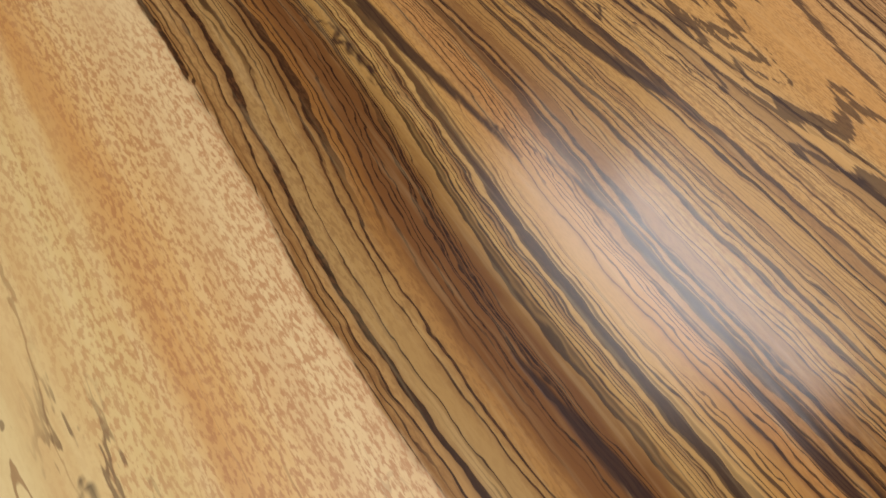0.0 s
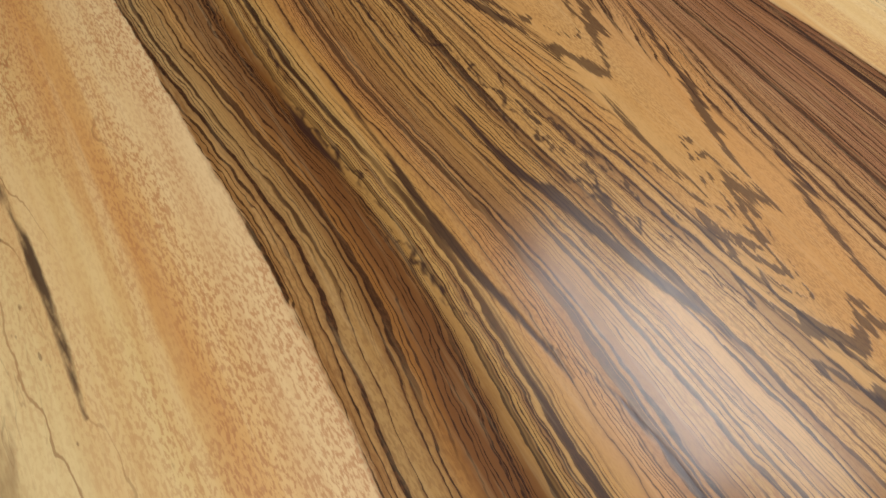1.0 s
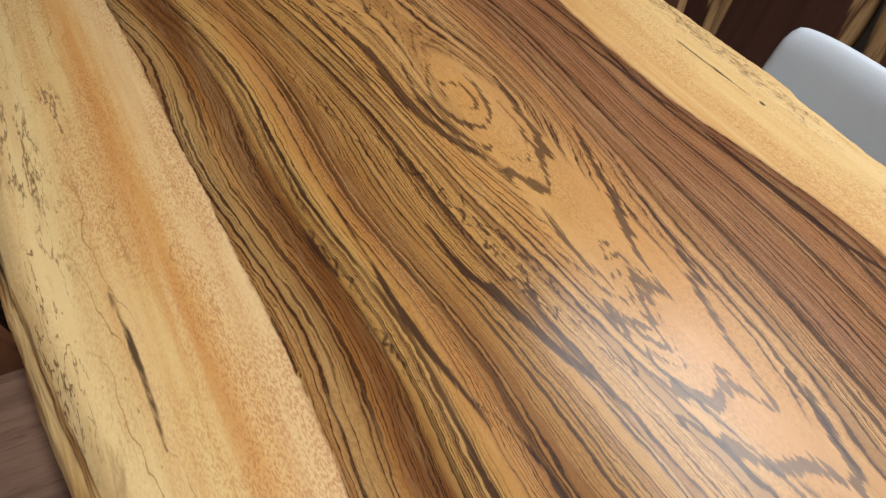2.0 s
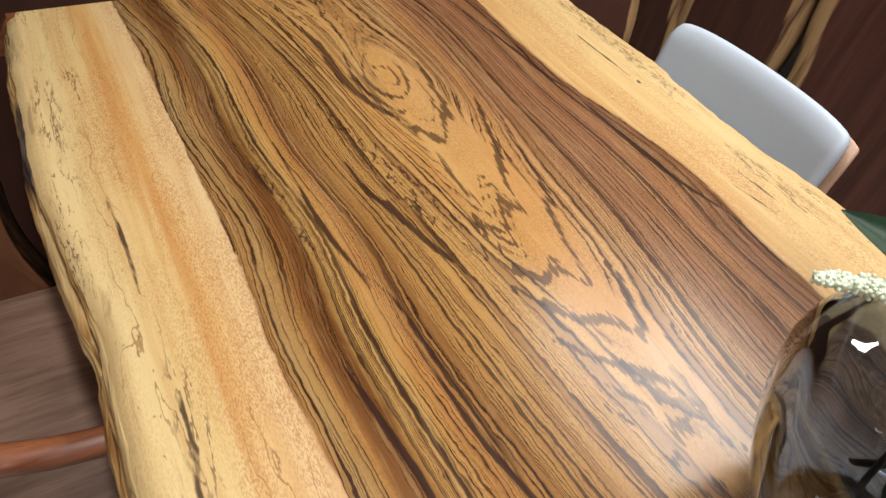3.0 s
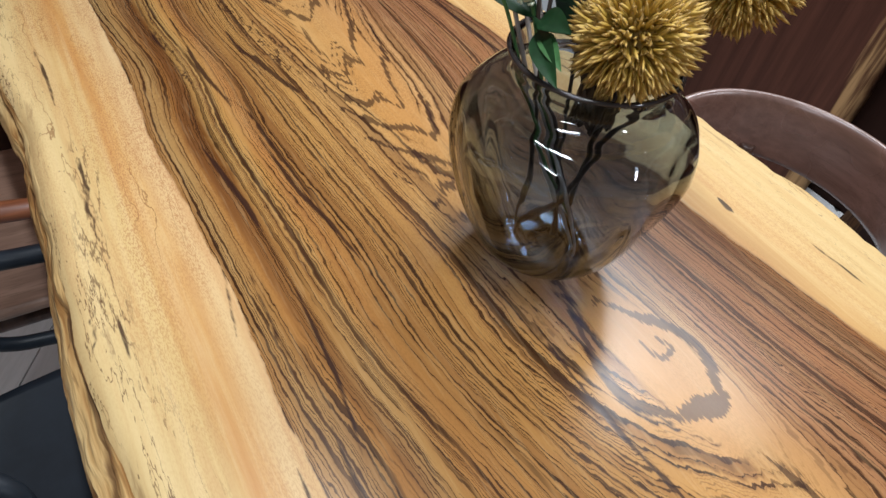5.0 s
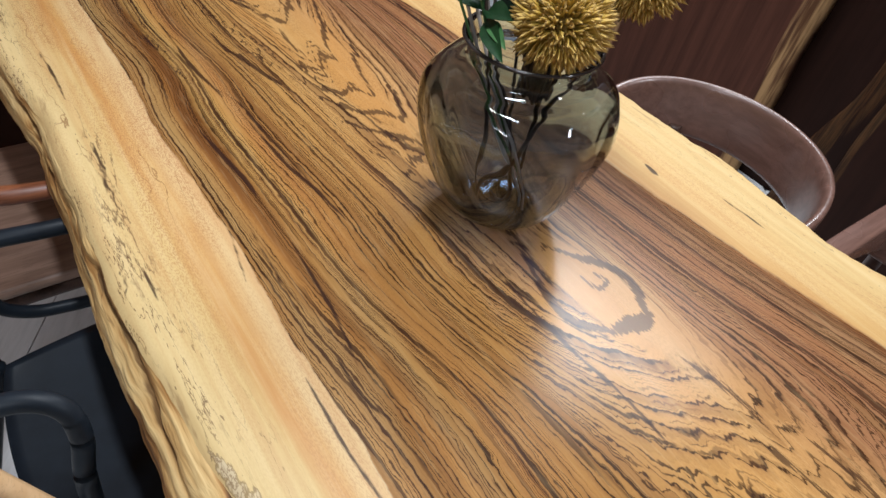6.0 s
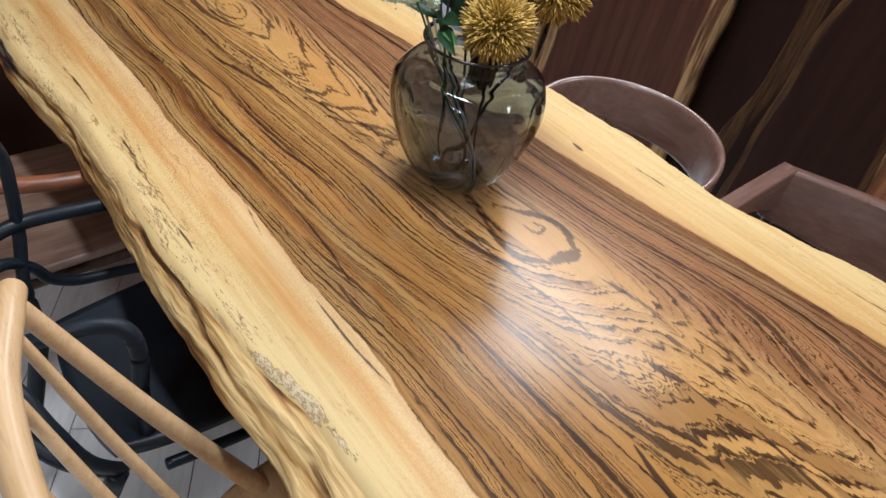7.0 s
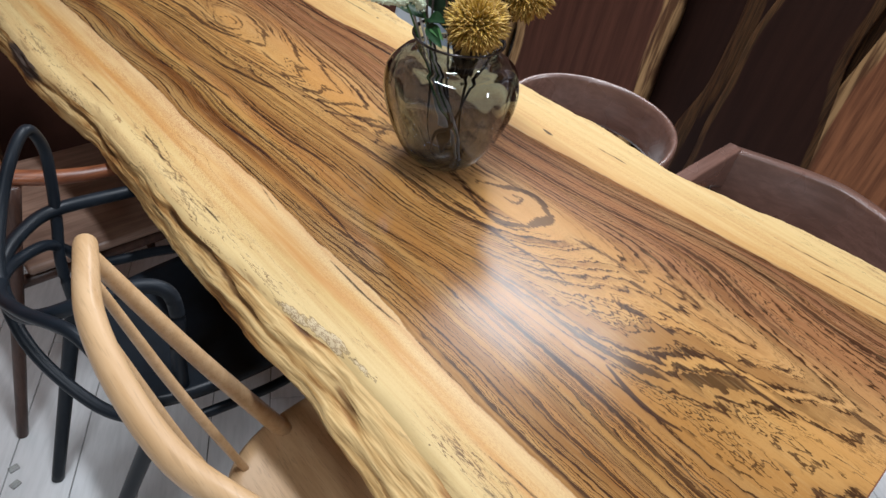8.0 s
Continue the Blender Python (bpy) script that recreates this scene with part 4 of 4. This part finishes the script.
# ---------- chairs ----------
def build_oak_chair():
    t = thing("spindle_chair", "pale oak comb-back chair with slim round spindles and shaped seat", "chair")
    crest = [(-0.268, 0.242, 0.900), (-0.279, 0.210, 0.902), (-0.312, 0.11, 0.895), (-0.325, -0.02, 0.893), (-0.318, -0.15, 0.893), (-0.285, -0.255, 0.90)]
    rod("crest_rail", crest, lambda s: 0.0178 + 0.0025 * math.sin(s * math.pi), M_OAK, t, "thick rounded oak top rail", sides=16, flat=0.9)
    cl = spline(crest, 10)
    seat_pts = [(-0.052, 0.085), (-0.150, 0.050), (-0.198, -0.010), (-0.206, -0.090), (-0.185, -0.18), (-0.052, -0.245)]
    n = len(seat_pts)
    for i, (sx, sy) in enumerate(seat_pts):
        top = cl[(8, 13, 20, 29, 38, 47)[i]]
        main = i in (0, n - 1)
        r = (lambda s: 0.0125 + 0.005 * s) if main else (lambda s: 0.0068 + 0.0022 * math.sin(s * math.pi))
        b = Vector((sx, sy, 0.435))
        rod("back_post" if main else "spindle", [top, top.lerp(b, 0.5) + Vector((-0.006, 0, 0)), b], r, M_OAK, t, sides=12)
    bm = bmesh.new()
    rings = []
    for zz, grow in ((0.405, -0.02), (0.412, 0.0), (0.440, 0.004), (0.448, -0.004), (0.446, -0.03), (0.438, -0.12)):
        ring = []
        for k in range(48):
            a = 2 * math.pi * k / 48
            cx, cy = math.cos(a), math.sin(a)
            ex = 0.225 * math.copysign(abs(cx) ** 0.7, cx) + grow * cx
            ey = (0.20 + 0.02 * cx) * math.copysign(abs(cy) ** 0.7, cy) + grow * cy
            ring.append(bm.verts.new((0.005 + ex, -0.08 + ey, zz)))
        rings.append(ring)
    for a, b in zip(rings, rings[1:]):
        for k in range(48):
            bm.faces.new((a[k], a[(k + 1) % 48], b[(k + 1) % 48], b[k]))
    bm.faces.new(rings[0])
    bm.faces.new(rings[-1])
    part("seat", bm, M_OAKSEAT, t, "shaped pale oak seat")
    for lx, ly in ((-0.15, 0.06), (-0.15, -0.22), (0.16, 0.08), (0.16, -0.24)):
        o = Vector((lx * 1.35 - 0.01, -0.08 + (ly + 0.08) * 1.25, 0.0))
        rod("leg", [(lx, ly, 0.408), o], lambda s: 0.018 - 0.005 * s, M_OAK, t, sides=12, n=4)
    for ly in (0.08, -0.24):
        rod("stretcher", [(-0.185, ly, 0.19), (0.195, ly, 0.19)], 0.009, M_OAK, t, n=3)


def build_black_chair():
    t = thing("black_armchair", "black plastic armchair with interwoven looping back and open arms", "chair")
    loops = [
        [(0.10, 0.650, 0.650), (-0.09, 0.665, 0.656), (-0.215, 0.678, 0.655), (-0.285, 0.645, 0.655), (-0.345, 0.58, 0.648), (-0.368, 0.48, 0.645), (-0.345, 0.39, 0.665), (-0.265, 0.340, 0.702), (-0.190, 0.318, 0.712), (-0.152, 0.298, 0.695), (-0.146, 0.285, 0.645), (-0.160, 0.272, 0.580), (-0.170, 0.258, 0.47)],
        [(-0.246, 0.615, 0.445), (-0.243, 0.640, 0.55), (-0.222, 0.672, 0.632), (-0.208, 0.685, 0.720), (-0.203, 0.695, 0.790), (-0.222, 0.688, 0.838), (-0.262, 0.660, 0.812), (-0.312, 0.620, 0.735), (-0.362, 0.52, 0.655), (-0.365, 0.40, 0.585), (-0.310, 0.28, 0.505), (-0.235, 0.23, 0.455)],
        [(-0.225, 0.235, 0.45), (-0.265, 0.20, 0.56), (-0.290, 0.205, 0.66), (-0.315, 0.27, 0.715), (-0.360, 0.38, 0.695), (-0.372, 0.48, 0.665), (-0.335, 0.57, 0.640), (-0.262, 0.635, 0.610), (-0.222, 0.660, 0.561), (-0.200, 0.660, 0.522), (-0.162, 0.660, 0.496), (-0.115, 0.660, 0.485), (-0.049, 0.655, 0.478), (0.05, 0.635, 0.465)],
    ]
    for p, r in zip(loops, (0.0140, 0.0115, 0.0115)):
        rod("back_loop", p, r, M_BLACK, t, sides=12)
    n, m = 25, 25
    co = np.zeros((n, m, 3))
    for i in range(n):
        for j in range(m):
            u, v = i / (n - 1) * 2 - 1, j / (m - 1) * 2 - 1
            s = 1 - 0.10 * abs(u * v) ** 2
            x = -0.035 + 0.215 * u * s
            co[i, j] = (x, 0.41 + 0.195 * v * s * (1 + 0.06 * u), 0.452 + 0.012 * (v * v) + 0.010 * max(0, -u) ** 3 - 0.012 * max(0, u) ** 4)
    seat = grid_mesh("seat", co.astype(np.float32), n, m, M_BLACK, t)
    sol = seat.modifiers.new("thick", "SOLIDIFY")
    sol.thickness = 0.022
    sol.offset = -1
    for a, b in (((-0.246, 0.612, 0.455), (-0.405, 0.545, 0)), ((-0.235, 0.225, 0.46), (-0.395, 0.30, 0)), ((0.11, 0.60, 0.45), (0.16, 0.63, 0)), ((0.11, 0.22, 0.45), (0.16, 0.19, 0))):
        rod("leg", [a, Vector(a).lerp(Vector(b), 0.5), b], lambda s: 0.018 - 0.004 * s, M_BLACK, t, sides=12)
    rod("seat_rail", [(-0.16, 0.225, 0.415), (0.0, 0.215, 0.40), (0.13, 0.22, 0.40)], 0.011, M_BLACK, t)


def build_walnut_chair():
    t = thing("walnut_armchair", "walnut armchair with one-piece curved arm rail and flat wooden seat", "chair")
    rail = [(0.10, 0.79, 0.640), (-0.06, 0.775, 0.645), (-0.20, 0.80, 0.655), (-0.33, 0.87, 0.675), (-0.385, 1.0, 0.69), (-0.345, 1.13, 0.68), (-0.26, 1.205, 0.67)]
    rod("arm_rail", rail, lambda s: 0.013 + 0.004 * math.sin(s * math.pi), M_WALNUT_RED, t, "reddish curved arm rail", sides=14, flat=1.15)
    bm = slab_box(-0.29, 0.14, 0.775, 1.225, 0.425, 0.450, 0.010, 3)
    part("seat", bm, M_WALNUT, t, "flat walnut seat")
    for top, foot in (((-0.262, 0.805, 0.650), (-0.430, 0.716, 0)), ((-0.30, 1.16, 0.655), (-0.42, 1.28, 0)), ((0.09, 0.80, 0.64), (0.12, 0.78, 0)), ((0.09, 1.20, 0.64), (0.12, 1.22, 0))):
        rod("leg", [top, Vector(top).lerp(Vector(foot), 0.4), foot], lambda s: 0.019 - 0.006 * s, M_DARKLEG, t, sides=12, n=4)
    for yy in (0.80, 1.20):
        rod("seat_rail", [(-0.33, yy, 0.40), (0.10, yy, 0.40)], 0.016, M_DARKLEG, t, n=3)


def curved_band(line, z0, z1, thick, lean=0.0, rnd=0.45):
    """A bent board of even thickness standing along a line, with rounded rims; line: x, y points, curved to the inside on the left."""
    bm = bmesh.new()
    pts = spline([(x, y, 0) for x, y in line], 10)
    m = len(pts)
    rings = []
    for i, c in enumerate(pts):
        d = (pts[min(i + 1, m - 1)] - pts[max(i - 1, 0)]).normalized()
        nrm = Vector((d.y, -d.x, 0))
        a = z0(i / (m - 1)) if callable(z0) else z0
        b = z1(i / (m - 1)) if callable(z1) else z1
        ring = []
        for k in range(16):
            q = 2 * math.pi * k / 16
            cx, cz = math.cos(q), math.sin(q)
            o = thick / 2 * math.copysign(abs(cx) ** rnd, cx)
            h = (a + b) / 2 + (b - a) / 2 * math.copysign(abs(cz) ** rnd, cz)
            ring.append(bm.verts.new(c + nrm * (o + lean * (h - a)) + Vector((0, 0, h))))
        rings.append(ring)
    for a, b in zip(rings, rings[1:]):
        for k in range(16):
            bm.faces.new((a[k], a[(k + 1) % 16], b[(k + 1) % 16], b[k]))
    bm.faces.new(rings[0])
    bm.faces.new(rings[-1])
    return bm


def build_barrel_chair():
    t = thing("barrel_chair", "brown wooden chair with a wide curved wrap-around backrest", "chair")
    line = [(1.043 + 0.250 * math.cos(a), 0.312 + 0.250 * math.sin(a)) for a in np.linspace(-1.75, 1.75, 13)]
    dip = lambda s: 0.575 + 0.06 * (2 * s - 1) ** 4
    lid = lambda s: 0.715 - 0.05 * abs(2 * s - 1) ** 5
    part("backrest", curved_band(line, dip, lid, 0.022, 0.10, 0.6), M_PINKWOOD, t, "bent brown wooden backrest with a rounded rim")
    part("seat", slab_box(0.80, 1.24, 0.075, 0.525, 0.42, 0.455, 0.012, 3), M_PINKWOOD, t)
    for sx, sy in ((1.22, 0.12), (1.22, 0.48), (0.84, 0.12), (0.84, 0.48)):
        rod("leg", [(sx, sy, 0.60 if sx > 1 else 0.43), (sx + (0.05 if sx > 1 else -0.03), sy + (0.03 if sy > 0.3 else -0.03), 0)], lambda s: 0.017 - 0.005 * s, M_DARKLEG, t, n=4)


def build_angular_chair():
    t = thing("elbow_chair", "brown wooden chair with a broad angled arm and back rail", "chair")
    line = [(1.366, 0.010), (1.408, -0.10), (1.442, -0.20), (1.456, -0.285), (1.442, -0.37), (1.408, -0.47), (1.366, -0.580)]
    part("back_rail", curved_band(line[::-1], lambda s: 0.480 + 0.05 * abs(2 * s - 1), lambda s: 0.680 - 0.004 * abs(2 * s - 1), 0.040, 0.06, 0.22), M_PINKWOOD, t, "broad curved back rail")
    for s in (1, -1):
        y_c = -0.285
        run = [(1.382, y_c + s * 0.284), (1.30, y_c + s * 0.285), (1.18, y_c + s * 0.284), (1.04, y_c + s * 0.280)]
        part("arm", curved_band(run, lambda q: 0.540 + 0.095 * min(1, q * 1.2), lambda q: 0.683 - 0.012 * q, 0.046, 0.0, 0.25), M_PINKWOOD_X, t, "flat tapering arm meeting the back in a sharp corner")
        rod("leg", [(1.40, y_c + s * 0.27, 0.62), (1.45, y_c + s * 0.29, 0)], lambda q: 0.018 - 0.005 * q, M_DARKLEG, t, n=4)
        rod("leg", [(1.07, y_c + s * 0.285, 0.65), (1.05, y_c + s * 0.29, 0)], lambda q: 0.017 - 0.004 * q, M_DARKLEG, t, n=4)
    part("seat", slab_box(1.02, 1.42, y_c - 0.25, y_c + 0.25, 0.42, 0.455, 0.012, 3), M_PINKWOOD, t)


def build_padded_chair():
    t = thing("padded_chair", "chair with pale grey padded back on a light wooden shell", "chair")
    n, m = 21, 25
    for name, mat, w, h0, h1, off, th, label in (("back_cushion", M_FABRIC, 0.210, 0.50, 0.772, 0.0, 0.030, "smooth pale grey padded back"), ("back_shell", M_PINK_PALE, 0.220, 0.46, 0.752, 0.026, 0.012, "pale pinkish wooden back shell")):
        co = np.zeros((n, m, 3))
        for i in range(n):
            for j in range(m):
                u, v = i / (n - 1), j / (m - 1) * 2 - 1
                zz = h0 + (h1 - h0) * u
                crown = max(0, u - 0.86) / 0.14
                yv = 0.955 + w * v * (1 - 0.03 * crown ** 2)
                co[i, j] = (1.045 + off + 0.055 * u - 0.020 * v * v + 0.018 * crown ** 2, yv, zz - 0.012 * abs(v) ** 6 * crown)
        ob = grid_mesh(name, co.astype(np.float32), n, m, mat, t)
        ob["label"] = label
        sol = ob.modifiers.new("thick", "SOLIDIFY")
        sol.thickness, sol.offset = th, 0
        bev = ob.modifiers.new("round", "BEVEL")
        bev.width, bev.segments = th * 0.4, 3
    part("seat", slab_box(0.66, 1.06, 0.78, 1.17, 0.42, 0.475, 0.02, 4), M_FABRIC, t, "pale grey padded seat")
    for sx, sy in ((1.06, 0.81), (1.06, 1.14), (0.70, 0.81), (0.70, 1.14)):
        rod("leg", [(sx, sy, 0.50 if sx > 1 else 0.43), (sx + (0.04 if sx > 1 else -0.02), sy, 0)], lambda s: 0.016 - 0.004 * s, M_PINK_PALE, t, n=4)


M_PINK_PALE = wood("pale_beech", (0.56, 0.36, 0.25), (0.47, 0.28, 0.18), 2, 0.45, 0.5)
build_oak_chair()
build_black_chair()
build_walnut_chair()
build_barrel_chair()
build_angular_chair()
build_padded_chair()


# ---------- slabs for sale standing round the table ----------
def build_board(label, centre, along, width, height, lean, thick, seed, sap=1.0, dull=0.0, warm=0.0, base_z=0.0):
    """A tall raw slab with wavy live edges. along: 'x' or 'y', the way its width runs; lean: how far its head leans back."""
    n, m = 60, 40
    r = random.Random(seed)
    y = np.linspace(0, 1, n)[:, None]
    s = np.linspace(-1, 1, m)[None, :]
    a = -width / 2 + 0.035 * waves(y * height, seed + 100, 5, 0.35) + r.uniform(-0.05, 0.05) * (y - 0.5)
    b = width / 2 + 0.035 * waves(y * height, seed + 200, 5, 0.35) + r.uniform(-0.05, 0.05) * (y - 0.5)
    u = a + (b - a) * (s + 1) / 2
    rim = np.minimum(u - a, b - u)
    z = base_z + y * height + 0 * u
    back = lean * y + 0 * u
    fronts = []
    for side in (0, 1):
        d = back + (thick if side else 0) - (0.012 if not side else 0) * np.clip(1 - rim / 0.03, 0, 1) * -1
        fronts.append(np.stack([centre[0] + d, centre[1] + u, z], -1) if along == "y" else np.stack([centre[0] + u, centre[1] + d, z], -1))
    loop = np.concatenate([fronts[0], fronts[1][:, ::-1]], 1)
    ob = grid_mesh("wood_slab", loop.astype(np.float32), n, 2 * m, M_BOARD, None, closed=True)
    at = ob.data.attributes.new("rim", "FLOAT", "POINT")
    at.data.foreach_set("value", (np.concatenate([rim, rim[:, ::-1]], 1) / sap).astype(np.float32).reshape(-1))
    tone = ob.data.attributes.new("warm", "FLOAT", "POINT")
    tone.data.foreach_set("value", np.full(rim.size * 2, warm, dtype=np.float32))
    tone = ob.data.attributes.new("dull", "FLOAT", "POINT")
    tone.data.foreach_set("value", np.full(rim.size * 2, dull, dtype=np.float32))
    bm = bmesh.new()
    bm.from_mesh(ob.data)
    bmesh.ops.holes_fill(bm, edges=[e for e in bm.edges if e.is_boundary])
    bmesh.ops.recalc_face_normals(bm, faces=bm.faces[:])
    bm.to_mesh(ob.data)
    bm.free()
    return tagged(ob, label, "wood slab", "raw slabs standing along the walls")


build_board("dark reddish-brown raw slab with pale sapwood edge, leaning on the wall", (2.02, 1.06), "y", 0.80, 2.2, 0.20, 0.06, 31, 1.3)
build_board("very dark brown raw slab with brown live edges, leaning on the wall", (1.98, 0.18), "y", 0.52, 2.1, 0.20, 0.05, 32, 1.5, 0.95)
build_board("narrow dark brown raw slab with an orange-brown edge, leaning on the wall", (1.91, 0.125), "y", 0.35, 2.1, 0.20, 0.04, 38, 0.6, 0.92)
build_board("dark slab with a thin orange edge leaning behind others", (2.16, 0.50), "y", 0.60, 2.2, 0.20, 0.05, 36, 0.6, 0.9)
build_board("reddish striped raw slab with a wavy yellow edge, leaning on the wall", (1.92, -0.46), "y", 0.78, 2.2, 0.20, 0.06, 33, 1.0, 0.0, 0.8)
build_board("dark brown raw slab with pale edges, leaning on the wall", (2.05, 1.72), "y", 0.40, 2.2, 0.20, 0.06, 34)
build_board("dark raw slab with a bright edge leaning by the corner", (2.05, 2.06), "y", 0.26, 2.0, 0.20, 0.05, 37)
build_board("dark brown raw slab leaning on the wall", (1.96, -1.28), "y", 0.75, 2.2, 0.20, 0.06, 35)
build_board("wide reddish-brown slab standing upright beyond the table end", (-0.815, 1.40), "x", 1.36, 2.0, 0.10, 0.06, 41, 0.3, 1.0, 1.0)
build_board("wide dark brown slab standing upright beyond the table end", (0.66, 1.74), "x", 1.98, 2.1, 0.22, 0.06, 42)
build_board("reddish-brown slab standing upright beside others", (-1.95, 1.50), "x", 0.85, 2.0, 0.22, 0.06, 43)

for px, py, turn in ((-0.475, 0.630, 8), (-0.485, 0.585, 20), (-0.51, 0.66, -6)):
    pad = tagged(to_object("floor_pad", slab_box(-0.011, 0.011, -0.009, 0.009, 0, 0.004, 0.0015), M_CLEAR), "small clear plastic pad lying on the pale floor", "pad", "clear pads on the floor")
    pad.matrix_world = pose(px, py, 0.001, 0, 0, turn)

# ---------- floor planks ----------
floor_ob = bpy.data.objects["floor"]
pl, pw = 0.92, 0.152
bm = slab_box(-pl / 2 + 0.0012, pl / 2 - 0.0012, -pw / 2 + 0.0012, pw / 2 - 0.0012, -0.006, 0, 0.0012, 1)
plank_me = bpy.data.meshes.new("plank")
bm.to_mesh(plank_me)
bm.free()
plank_me.materials.append(M_PLANK)
ang = radians(58)
for i in range(-4, 5):
    for j in range(-16, 17):
        lx, ly = (i + 0.37 * (j % 3)) * pl, j * pw
        wx, wy = -0.45 + lx * math.cos(ang) - ly * math.sin(ang), 0.55 + lx * math.sin(ang) + ly * math.cos(ang)
        if not (-2.6 < wx < 2.1 and -2.9 < wy < 1.8):
            continue
        p = new("plank", plank_me)
        p.parent = floor_ob
        p.matrix_world = Matrix.Translation((wx, wy, 0)) @ Matrix.Rotation(ang, 4, "Z")
